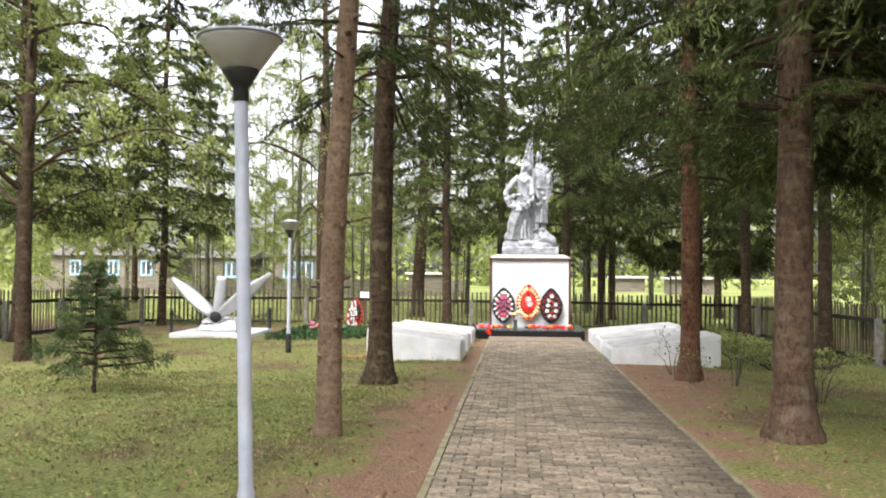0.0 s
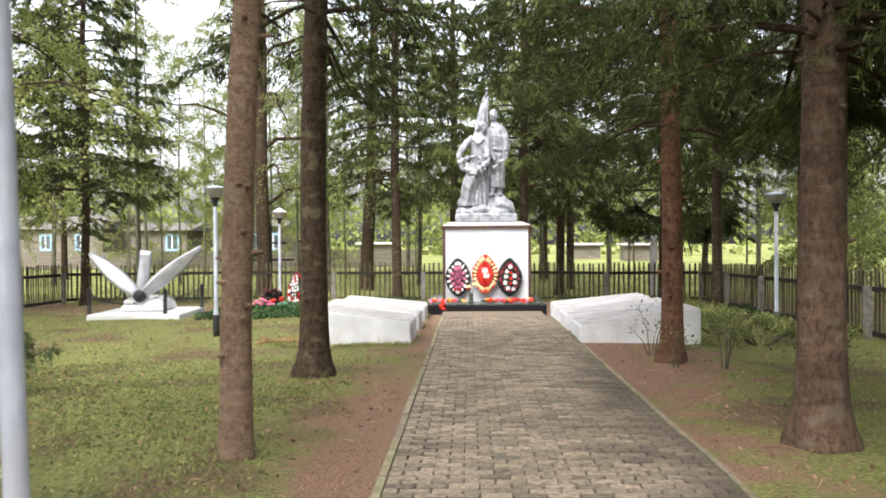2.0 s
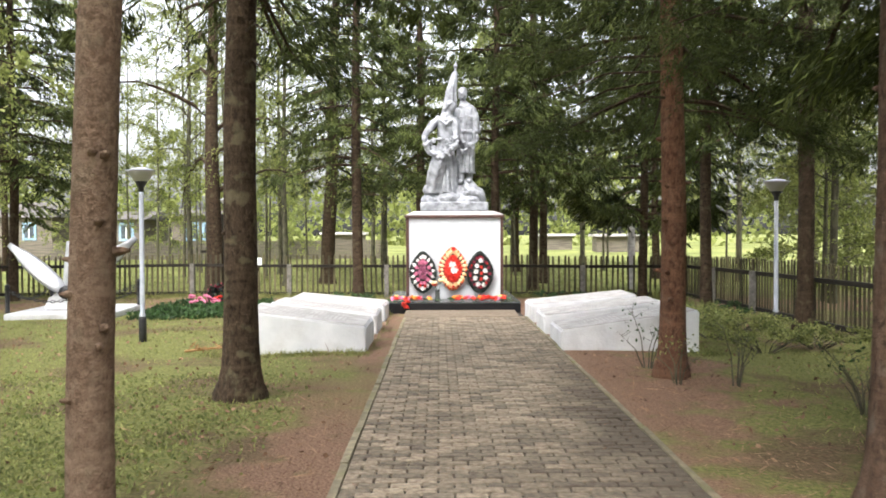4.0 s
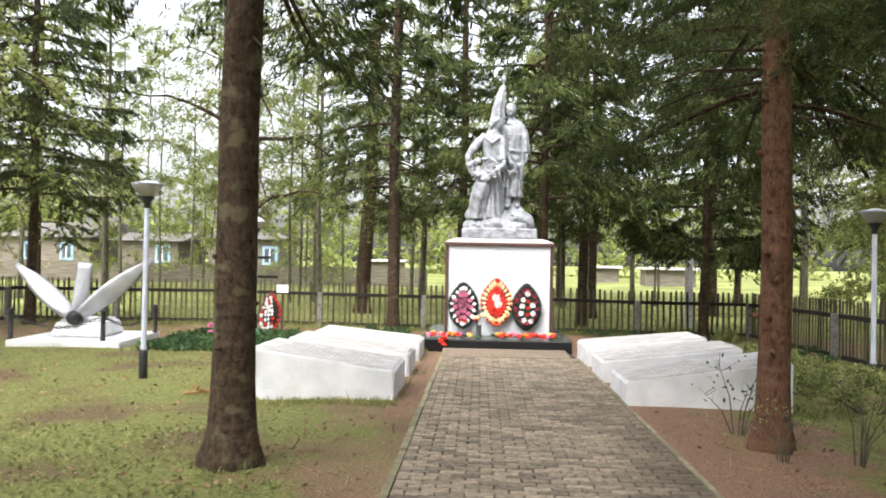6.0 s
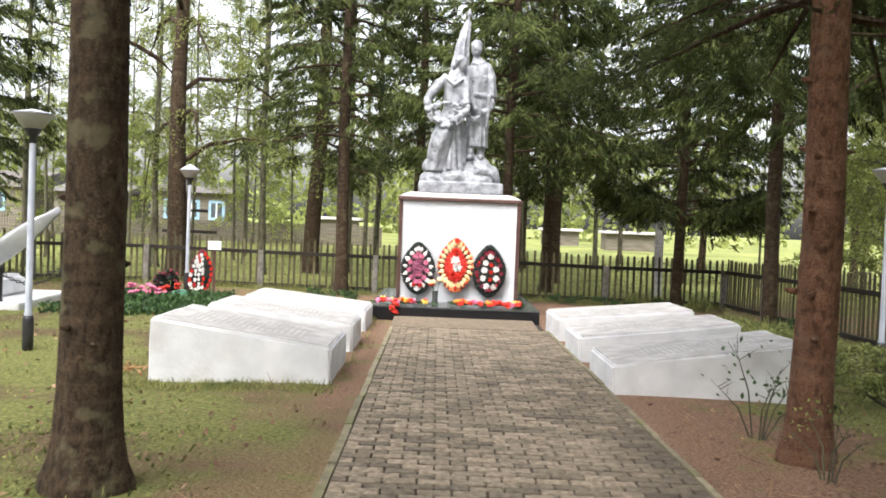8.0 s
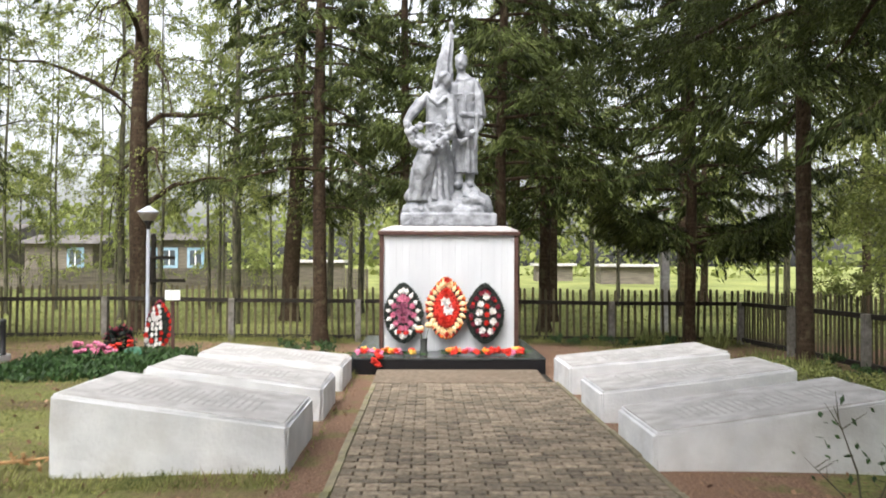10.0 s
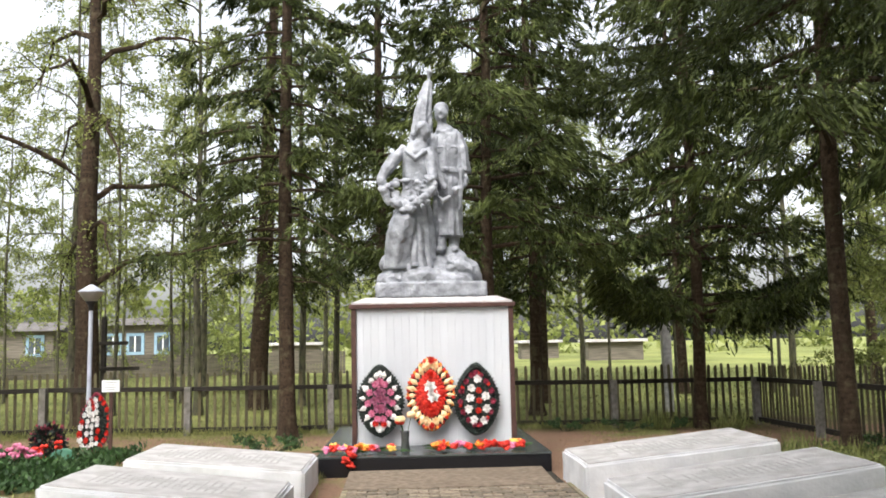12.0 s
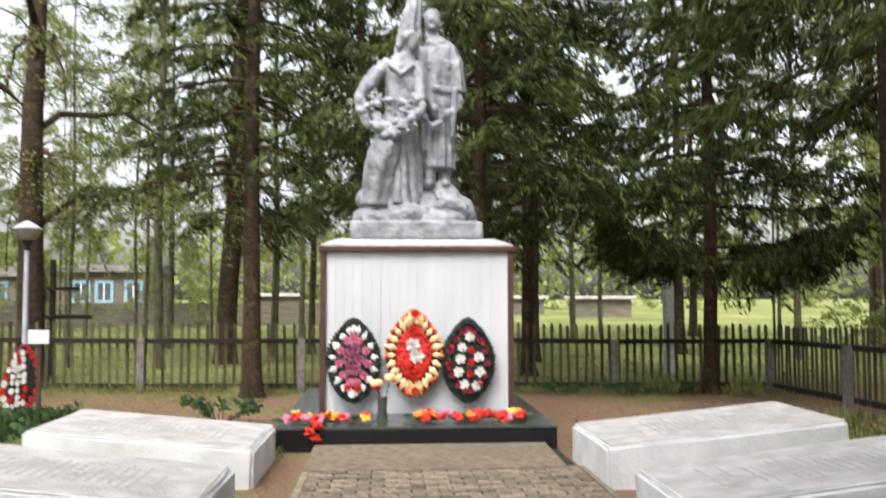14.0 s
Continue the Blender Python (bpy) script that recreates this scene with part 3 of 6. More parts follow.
def broadleaf(seed, tall, dia, limbs, leaves, leaf_len, spread, first=2.2, bark="bark_grey", label="slender broadleaf tree in fresh yellow-green leaf", arch=0.6):
    rng = np.random.default_rng(seed)
    tree = thing("broadleaf_tree", label, "tree", group="broadleaf trees of the grove")
    v, f = trunk_mesh(rng, tall, dia, 1.4, knots=0)
    pieces, C = [], []
    for i in range(limbs):
        u = (i + rng.uniform(0, 1)) / limbs
        h = first + (tall - first) * u
        a = i * 2.4 + rng.uniform(-0.6, 0.6)
        reach = spread * (1 - 0.65 * u) * rng.uniform(0.6, 1.2)
        out = np.array([math.cos(a), math.sin(a), 0.0])
        bend = rng.uniform(-0.35, 0.5) * arch
        s = np.linspace(0, 1, 7)[:, None]
        pts = np.array([0, 0, h]) + out * reach * s + np.array([0, 0, 1.0]) * reach * (0.75 * s - (0.75 + bend) * s ** 2.2)
        pts[1:-1] += rng.normal(0, 0.05, (5, 3))
        pieces.append(tube([tuple(p) for p in pts], list(np.linspace(0.05, 0.008, 7) * (dia / 0.35)), 6))
        twigs = 11
        n = leaves // limbs // twigs
        for j in range(twigs):
            t = rng.uniform(0.3, 1.0) * 5.99
            q = int(t)
            start = pts[q] * (1 - t + q) + pts[q + 1] * (t - q)
            way = out * rng.uniform(0.0, 0.9) + rng.normal(0, 0.55, 3)
            way[2] -= rng.uniform(0.1, 0.9)
            way *= rng.uniform(0.5, 1.0) * (0.35 + 0.3 * reach)
            mid_point = start + way * 0.5 + np.array([0, 0, 0.08])
            pieces.append(tube([tuple(start), tuple(mid_point), tuple(start + way)], [0.011, 0.007, 0.003], 4))
            u = rng.uniform(0.15, 1.08, (n, 1))
            bow = np.array([0, 0, 0.32]) * u * (1 - u)
            C.append(start + way * u + bow + rng.normal(0, 0.055, (n, 3)))
    c = np.concatenate(C)
    d = rng.normal(0, 1, c.shape)
    d[:, 2] -= 0.6
    lv, lf = blades(c, d, leaf_len * rng.uniform(0.6, 1.3, len(c)), leaf_len * 0.6 * rng.uniform(0.6, 1.3, len(c)), rng)
    mesh_object("trunk", v, f, M[bark], tree, smooth=True)
    wv, wf = join(pieces)
    tagged(mesh_object("branchwork", wv, wf, M[bark], tree), kind="stuff")
    fast_mesh("crown", lv, lf, M["leaf"], tree)
    return tree


def at(x, y, turn=0.0):
    return pose(x, y, ground_z(x, y), 0, 0, turn)


# the four trunks beside the path
t1 = spruce(1, 15, 0.235, 4.6, 1.9, 50, 500, 0.16, 0.02, "bark_ochre", flare=1.25, lean=(0.034, 0.0), knots=34, dead=5,
            label="slim red-brown conifer trunk beside the paved path, bare below")
t1.matrix_world = at(-2.09, -13.25)
t2 = spruce(2, 16, 0.33, 4.2, 2.5, 70, 750, 0.14, 0.02, "bark_mossy", flare=1.6, knots=22, dead=10, lean=(0.027, 0),
            label="dark spruce trunk with flared mossy foot on the lawn")
t2.matrix_world = at(-2.265, -9.42)
t3 = spruce(3, 15, 0.28, 3.0, 2.7, 84, 950, 0.125, 0.019, "bark_red", flare=1.6, knots=18, dead=8, lean=(0.006, 0), fine=4.6,
            label="red-brown spruce trunk with boughs hanging over the path")
t3.matrix_world = at(2.2, -8.3)
t4 = spruce(4, 16, 0.36, 2.95, 2.9, 92, 720, 0.14, 0.021, "bark_tan", flare=1.6, knots=18, dead=8, fine=4.2,
            label="thick red-brown spruce trunk with low hanging boughs")
t4.matrix_world = at(2.29, -12.85, 40)

# path-side spruces added round the walker's start, trunks unseen, to shade the path
copy_thing(t4, at(3.4, -18.0, 200)).scale = (1.2, 1.2, 1.25)
copy_thing(t2, at(-3.9, -20.6, 90)).scale = (1.25, 1.25, 1.3)
copy_thing(t2, at(-4.4, -16.2, 240)).scale = (1.1, 1.1, 1.3)

def add_boughs(tree, name, label, seed, *how, **more):
    crown, wood = boughs(np.random.default_rng(seed), *how, **more)
    fast_mesh(name, *crown, M["needle"], tree, label)
    tagged(mesh_object("low_branchwork", *wood, M["bark_dark"], tree), kind="stuff")


add_boughs(t2, "hanging_bough", "long dark bough hanging over the lawn", 401, 4.0, 4.6, 4.2, 4.1, 3, 700, 0.12, 0.017, 0.42, sector=(1.44, 1.6))
add_boughs(t4, "low_crown", "dense dark hanging boughs", 402, 2.8, 5.6, 2.8, 2.6, 34, 1200, 0.12, 0.018, 0.36, sector=(-2.2, 0.9))
add_boughs(t3, "low_crown", "dense dark hanging boughs", 403, 3.2, 4.8, 2.5, 2.4, 7, 420, 0.12, 0.018, 0.4, sector=(-1.0, 1.6), fine=6.0)

# spruces round the monument
dense = spruce(5, 15, 0.24, 3.1, 3.0, 104, 490, 0.195, 0.028, "bark_dark", droop=0.32, label="dense spruce with layered boughs beside the picket fence")
dense.matrix_world = at(5.22, 5.4)
copy_thing(dense, at(1.15, 4.3, 160))

copy_thing(dense, at(-11.3, 4.4, 20))
copy_thing(dense, at(-13.6, 0.5, 310))
mid = spruce(6, 16, 0.29, 3.3, 2.6, 80, 380, 0.195, 0.029, "bark_dark", droop=0.5, dead=8, label="spruce with ragged drooping boughs near the fence")
mid.matrix_world = at(-2.5, 5.0, 100)
copy_thing(dense, at(5.25, 0.1, 75)).scale = (1, 1, 1.25)
copy_thing(mid, at(6.1, -2.7, 200)).scale = (1, 1, 1.2)
copy_thing(mid, at(2.6, 8.6, 260))
copy_thing(mid, at(-0.9, 9.6, 30))
copy_thing(mid, at(3.4, 12.5, 330))
copy_thing(mid, at(7.9, -6.2, 15))
copy_thing(mid, at(7.5, -9.0, 215))
copy_thing(mid, at(8.6, -10.5, 160))
copy_thing(mid, at(7.3, -13.4, 290))
copy_thing(mid, at(7.4, -16.4, 110))
low_rng = np.random.default_rng(77)
(lv_, lf_), lw_ = boughs(low_rng, 1.95, 2.5, 2.6, 2.4, 9, 1300, 0.2, 0.03, 0.08)
fast_mesh("low_crown", lv_, lf_, M["needle"], dense, "dense dark low boughs")
tagged(mesh_object("low_branchwork", *lw_, M["bark_dark"], dense), kind="stuff")
lean_tree = spruce(7, 16, 0.5, 3.4, 2.6, 60, 300, 0.22, 0.03, "bark_dark", lean=(0.035, 0), label="old thick spruce leaning beyond the fence")
lean_tree.matrix_world = at(-4.2, 12.0)
far_spruce = spruce(8, 15, 0.3, 2.6, 2.8, 64, 160, 0.33, 0.065, "bark_dark", label="dark spruce standing beyond the picket fence")
far_spruce.matrix_world = at(8.0, 15.0)
# the last six are added out of view behind the walker, blocking low sky
for x, y, a in ((14.5, 16, 40), (15, -4, 200), (3.0, 19, 250), (-19.5, 20, 90), (11, 22, 170), (-17, -7, 300), (13.5, -12, 30), (-14, -14, 220), (-9, -24, 20), (9.5, -22, 90), (-12, -28, 150), (12, -27, 60), (-5.5, -32, 200), (6, -32, 310)):
    copy_thing(far_spruce, at(x, y, a))

# unseen tall spruces added behind the walker, shading the path and the pedestal
for x, y, a in ((-4.6, -25.0, 80), (3.6, -25.5, 20), (8.8, -16.0, 140), (-10.4, -17.5, 250), (0.6, -31.5, 110)):
    copy_thing(far_spruce, at(x, y, a)).scale = (1.1, 1.1, 1.5)

# broadleaf trees
arch_tree = broadleaf(11, 13, 0.5, 18, 9000, 0.07, 3.8, 2.6, "bark_dark", "dark old broadleaf tree with arching limbs and fresh leaves", 1.2)
arch_tree.matrix_world = at(-6.95, 7.4)
slim = broadleaf(12, 12, 0.2, 22, 12500, 0.085, 3.0, 2.6)
slim.matrix_world = at(-9.0, 12.0)
for x, y, a in ((-12.0, 10.0, 50), (-6.8, 17, 100), (-2.4, 15, 200), (0.6, 17.5, 300), (6.0, 20, 20), (10.5, 13, 80), (9.5, 3.5, 160), (-15.5, 3.5, 240), (-12.5, -4.0, 310), (-3.4, 22, 120), (15.5, 18, 70), (9.5, -5.5, 15), (12.5, 9.0, 200), (-18, 16, 140), (2.0, 25, 10), (-5.4, 10.4, 20), (-3.2, 13.2, 150), (1.8, 14.2, 240)):
    copy_thing(slim, at(x, y, a))
sapling = broadleaf(15, 11, 0.1, 14, 3600, 0.075, 1.5, 3.6, "bark_grey", "thin straight young tree with sparse fresh leaves")
sapling.matrix_world = at(-7.6, 11.2)
sap_rng = random.Random(16)
for _ in range(26):
    sx, sy = sap_rng.uniform(-17, 13), sap_rng.uniform(13, 27)
    grown = sap_rng.uniform(0.75, 1.25)
    copy_thing(sapling, at(sx, sy, sap_rng.uniform(0, 360))).scale = (grown, grown, sap_rng.uniform(0.85, 1.2))
thicket = broadleaf(14, 6.5, 0.12, 22, 9500, 0.105, 2.3, 0.5, "bark_grey", "bushy young broadleaf tree in bright spring leaf")
thicket.matrix_world = at(9.6, 4.2)
for x, y, a in ((11.2, 7.6, 40), (10.4, 0.6, 200), (9.9, -3.8, 300), (12.6, 11.5, 20), (-13.5, 24, 80), (-18, 25, 140), (-9, 26, 30), (-21, 16, 200), (10.6, -8.4, 80)):
    copy_thing(thicket, at(x, y, a))
left_leafy = broadleaf(13, 11, 0.28, 26, 22000, 0.085, 4.0, 2.4, "bark_dark", "leafy bright green tree standing at the lawn's edge")
left_leafy.matrix_world = at(-11.4, -3.1)
copy_thing(left_leafy, at(-9.2, -6.5, 130))


def small_spruce(seed, tall, x, y):
    rng = np.random.default_rng(seed)
    tree = thing("young_spruce", "thin young spruce with sparse grey-green boughs on the lawn", "tree", at(x, y))
    v, f = tube([(0, 0, -0.1), (0.01, 0, tall * 0.5), (0, 0, tall)], [0.028, 0.018, 0.005], 8)
    (nv, nf), wood = boughs(rng, 0.3, tall * 0.97, 0.95, 0.12, 36, 420, 0.09, 0.014, 0.2)
    mesh_object("trunk", v, f, M["bark_dark"], tree)
    tagged(mesh_object("branchwork", *wood, M["bark_dark"], tree), kind="stuff")
    fast_mesh("crown", nv, nf, M["needle_light"], tree)


small_spruce(21, 1.75, -5.75, -10.6)


# ---- the monument ----
def hipped(x0, x1, y0, y1, z0, z1, run):
    """A low slab whose top slopes away to all four edges."""
    bm = bmesh.new()
    rings = []
    for inset, z in ((0.0, z0), (0.0, z0 + 0.02), (run, z1)):
        a, b, c, d = x0 + inset, x1 - inset, y0 + inset, y1 - inset
        rings.append([bm.verts.new(p) for p in ((a, c, z), (b, c, z), (b, d, z), (a, d, z))])
    for lower, upper in zip(rings, rings[1:]):
        for k in range(4):
            bm.faces.new((lower[k], lower[(k + 1) % 4], upper[(k + 1) % 4], upper[k]))
    bm.faces.new(rings[0][::-1])
    bm.faces.new(rings[-1])
    return bm


def build_pedestal():
    ped = thing("pedestal", "white ribbed pedestal with brown corner trim and stone cap", "pedestal", pose(0, 0, 0))
    part("core", box(-0.952, 0.952, 0.016, 1.884, 0.2, 1.9), M["siding"], ped)
    w = 1.9 / 20
    bm = box(-w / 2 + 0.0008, w / 2 - 0.0008, -0.006, 0.01, 0.25, 1.9, 0.0035)
    first = part("siding_board", bm, M["siding"], ped)
    for i in range(20):
        for face in range(3):
            u = -0.95 + w * (i + 0.5)
            if face == 0:
                loc, rz = (u, 0.012, 0), 0
            elif face == 1:
                loc, rz = (-0.958, 0.95 + u * 0.95, 0), -90
            else:
                loc, rz = (0.958, 0.95 + u * 0.95, 0), 90
            if i == 0 and face == 0:
                ob = first
            else:
                ob = new("siding_board", first.data)
                ob.parent = ped
            ob.location, ob.rotation_euler = loc, (0, 0, radians(rz))
    for x in (-1, 1):
        for y in (0.0, 1.9):
            part("corner_trim", box(x * 0.975 - 0.03, x * 0.975 + 0.03, y - 0.03, y + 0.03, 0.22, 1.92, 0.006), M["trim"], ped, "brown metal corner trim")
    part("cap_trim", box(-1.03, 1.03, -0.05, 1.95, 1.9, 1.955, 0.008), M["trim"], ped, "brown metal edging under the cap")
    part("cap", hipped(-1.0, 1.0, -0.02, 1.92, 1.955, 2.045, 0.17), M["capstone"], ped, "weathered pale stone cap")
    return ped


build_pedestal()


def build_base():
    base = thing("granite_base", "low polished black granite base under the pedestal", "base", pose(0, 0, 0))
    part("plinth", box(-1.35, 1.28, -0.9, 2.6, -0.3, 0.2, 0.012), M["granite"], base)
    part("top_slab", box(-1.355, 1.285, -0.905, 2.605, 0.202, 0.225, 0.006), M["granite_top"], base, "dark speckled granite top slab")


build_base()


def statue_mesh():
    rng = random.Random(5)
    bm = bmesh.new()

    def ball(x, y, z, rx, ry, rz, turn=(0, 0, 0), seg=16):
        m = Matrix.LocRotScale((x, y, z), Euler([radians(a) for a in turn]), (rx, ry, rz))
        bmesh.ops.create_uvsphere(bm, u_segments=seg, v_segments=12, radius=1, matrix=m)

    def limb(pts, rad, seg=12):
        v, f = tube(pts, rad, seg)
        vv = [bm.verts.new(q) for q in v]
        for q in f:
            bm.faces.new([vv[i] for i in q])

    def loft(rings, folds=0, twist=0.0, phase=0.0, seg=56):
        """Rings (x, y, z, half width, half depth, fold depth) joined into one draped body."""
        rows = []
        for x, y, z, rx, ry, amp in rings:
            row = []
            for k in range(seg):
                a = 2 * math.pi * k / seg
                w = math.cos(folds * a + twist * z + phase) + 0.5 * math.cos((folds * 0.5 + 1.5) * a - 0.7 * twist * z)
                g = 1 + amp * w
                row.append(bm.verts.new((x + rx * g * math.cos(a), y + ry * g * math.sin(a), z)))
            rows.append(row)
        for a, b in zip(rows, rows[1:]):
            for k in range(seg):
                bm.faces.new((a[k], a[(k + 1) % seg], b[(k + 1) % seg], b[k]))
        bm.faces.new(rows[0][::-1])
        bm.faces.new(rows[-1])

    # squared stone block, and the rough rock on it
    box(-0.705, 0.705, 0.12, 1.38, 2.04, 2.235, 0.025, bm)
    for x, y, z, rx, rz in ((-0.46, 0.48, 2.28, 0.26, 0.17), (-0.12, 0.42, 2.26, 0.32, 0.16), (0.22, 0.42, 2.27, 0.34, 0.16), (0.46, 0.5, 2.3, 0.22, 0.2),
                            (0.3, 0.68, 2.48, 0.26, 0.26), (0.48, 0.66, 2.38, 0.2, 0.2), (0.16, 0.62, 2.44, 0.2, 0.2), (-0.25, 0.95, 2.35, 0.4, 0.25), (0.36, 0.5, 2.5, 0.15, 0.13)):
        m = Matrix.LocRotScale((x, y, z), Euler((rng.uniform(-0.3, 0.3), rng.uniform(-0.3, 0.3), rng.uniform(0, 3))), (rx, rx * 0.85, rz))
        bmesh.ops.create_icosphere(bm, subdivisions=2, radius=1.05, matrix=m)
    for _ in range(52):
        x, y = rng.uniform(-0.56, 0.56), rng.uniform(0.24, 0.62)
        top = 2.26 + 0.3 * math.exp(-((x - 0.3) / 0.24) ** 2) * min(1.0, y / 0.5) + 0.05 * rng.random()
        r = rng.uniform(0.05, 0.12)
        m = Matrix.LocRotScale((x, y, top), Euler((rng.uniform(0, 3), rng.uniform(0, 3), 0)), (r, r * 0.75, r * 0.5))
        bmesh.ops.create_icosphere(bm, subdivisions=1, radius=1.1, matrix=m)
    # standing figure: boots, long coat, belted tunic and a cape over the shoulders
    for lx, ly in ((0.15, 0.6), (0.33, 0.66)):
        limb([(lx, ly, 2.62), (lx, ly, 2.8), (lx, ly + 0.02, 3.05)], [0.07, 0.075, 0.085])
        ball(lx, ly - 0.08, 2.68, 0.06, 0.14, 0.05)
    loft([(0.245, 0.68, 2.87, 0.205, 0.2, 0.07), (0.245, 0.68, 3.05, 0.2, 0.19, 0.065), (0.25, 0.68, 3.3, 0.195, 0.18, 0.05), (0.25, 0.67, 3.55, 0.185, 0.17, 0.035),
          (0.255, 0.66, 3.74, 0.17, 0.15, 0.01), (0.26, 0.66, 3.9, 0.19, 0.16, 0.0), (0.265, 0.66, 4.1, 0.205, 0.165, 0.0), (0.265, 0.67, 4.24, 0.195, 0.15, 0.0), (0.24, 0.67, 4.34, 0.12, 0.11, 0.0), (0.215, 0.66, 4.4, 0.075, 0.075, 0.0)], 13, 1.2)
    loft([(0.255, 0.655, 3.715, 0.185, 0.168, 0.0), (0.255, 0.655, 3.775, 0.187, 0.17, 0.0)])
    ball(0.25, 0.485, 3.745, 0.035, 0.02, 0.03)
    # the cape falls over the outer arm to a straight hem
    loft([(0.475, 0.62, 3.72, 0.09, 0.15, 0.05), (0.475, 0.63, 3.9, 0.082, 0.14, 0.05), (0.45, 0.65, 4.1, 0.075, 0.13, 0.04), (0.41, 0.66, 4.26, 0.06, 0.1, 0.02), (0.36, 0.66, 4.33, 0.04, 0.06, 0.0)], 7, 2.0)
    limb([(0.48, 0.56, 3.75), (0.49, 0.52, 3.62), (0.44, 0.44, 3.52), (0.36, 0.42, 3.47)], [0.062, 0.055, 0.046, 0.04])
    ball(0.35, 0.41, 3.46, 0.05, 0.045, 0.05)
    limb([(0.08, 0.6, 4.22), (0.05, 0.5, 3.95), (0.1, 0.42, 3.72), (0.2, 0.4, 3.52)], [0.08, 0.07, 0.06, 0.045])
    ball(0.21, 0.4, 3.5, 0.05, 0.05, 0.055)
    limb([(0.43, 0.42, 3.74), (0.415, 0.41, 3.45), (0.4, 0.42, 3.2)], [0.036, 0.034, 0.026], 10)
    limb([(0.06, 0.53, 3.68), (0.08, 0.44, 3.42), (0.18, 0.42, 3.3), (0.28, 0.43, 3.38)], [0.04, 0.045, 0.05, 0.03])
    for px in (0.16, 0.34):
        ball(px, 0.52, 4.02, 0.06, 0.022, 0.045)
        ball(px, 0.505, 4.055, 0.055, 0.018, 0.014)
    limb([(0.255, 0.498, 3.8), (0.25, 0.49, 4.0), (0.23, 0.52, 4.25)], [0.012, 0.012, 0.01], 6)
    limb([(0.12, 0.57, 4.3), (0.215, 0.545, 4.27), (0.31, 0.57, 4.3)], [0.03, 0.03, 0.03], 8)
    # plain head, with a mass of hair
    limb([(0.215, 0.655, 4.33), (0.2, 0.645, 4.48)], [0.068, 0.064])
    ball(0.19, 0.615, 4.55, 0.088, 0.105, 0.125, (10, 0, 8))
    ball(0.195, 0.65, 4.62, 0.1, 0.115, 0.085)
    ball(0.18, 0.52, 4.545, 0.018, 0.025, 0.03)
    ball(0.185, 0.545, 4.585, 0.062, 0.028, 0.014)
    ball(0.185, 0.545, 4.465, 0.035, 0.03, 0.025)

    # furled banner behind, a spire in long folds with a leaf-shaped tip
    loft([(-0.1, 0.86, 3.2, 0.1, 0.1, 0.05), (-0.1, 0.86, 3.8, 0.14, 0.12, 0.08), (-0.085, 0.85, 4.2, 0.165, 0.13, 0.1), (-0.045, 0.85, 4.64, 0.115, 0.11, 0.11), (0.0, 0.85, 4.9, 0.082, 0.08, 0.1), (0.025, 0.85, 5.05, 0.058, 0.055, 0.08), (0.03, 0.85, 5.08, 0.03, 0.03, 0.0)], 9, 1.1)
    limb([(0.03, 0.85, 5.0), (0.04, 0.85, 5.12), (0.045, 0.85, 5.15), (0.05, 0.85, 5.2), (0.055, 0.85, 5.31)], [0.02, 0.018, 0.028, 0.042, 0.006], 10)

    # bowed figure: a long skirt thrown over one bent knee, kerchief, and a garland held before it
    loft([(-0.24, 0.52, 2.4, 0.29, 0.25, 0.12), (-0.24, 0.52, 2.6, 0.285, 0.24, 0.12), (-0.235, 0.52, 2.85, 0.28, 0.23, 0.1), (-0.23, 0.52, 3.1, 0.26, 0.22, 0.07), (-0.2, 0.52, 3.32, 0.21, 0.18, 0.03), (-0.17, 0.53, 3.5, 0.17, 0.15, 0.0)], 11, 2.6)
    loft([(-0.44, 0.38, 2.42, 0.16, 0.17, 0.08), (-0.42, 0.33, 2.65, 0.165, 0.17, 0.07), (-0.39, 0.27, 2.88, 0.165, 0.17, 0.06), (-0.34, 0.26, 3.05, 0.16, 0.16, 0.05), (-0.28, 0.36, 3.24, 0.11, 0.12, 0.0)], 6, -6.0)
    for k, (a, b) in enumerate(((-0.2, -0.1), (-0.1, -0.03), (-0.01, 0.02))):
        limb([(a, 0.28 + 0.05 * k, 2.44), (a * 0.7 - 0.06, 0.29 + 0.05 * k, 2.75), (b - 0.1, 0.34 + 0.04 * k, 3.1)], [0.05, 0.035, 0.02], 8)
    ball(-0.57, 0.5, 2.52, 0.09, 0.2, 0.12, (0, 20, 0))
    loft([(-0.175, 0.53, 3.42, 0.165, 0.15, 0.03), (-0.165, 0.5, 3.62, 0.175, 0.155, 0.03), (-0.16, 0.48, 3.84, 0.185, 0.15, 0.02), (-0.16, 0.47, 3.98, 0.18, 0.135, 0.01), (-0.13, 0.46, 4.08, 0.12, 0.1, 0.0), (-0.09, 0.44, 4.14, 0.07, 0.07, 0.0)], 7, 3.0)
    limb([(-0.12, 0.46, 4.04), (-0.06, 0.41, 4.2)], [0.068, 0.06])
    ball(-0.035, 0.385, 4.245, 0.078, 0.1, 0.11, (18, 0, 30))
    ball(-0.07, 0.42, 4.285, 0.105, 0.115, 0.105, (20, 0, 20))
    limb([(-0.02, 0.31, 4.32), (-0.12, 0.34, 4.28), (-0.18, 0.43, 4.2)], [0.03, 0.04, 0.045], 8)
    limb([(-0.18, 0.47, 4.22), (-0.22, 0.5, 4.08), (-0.26, 0.48, 3.96)], [0.06, 0.07, 0.06], 10)
    ball(0.0, 0.31, 4.225, 0.018, 0.022, 0.026)
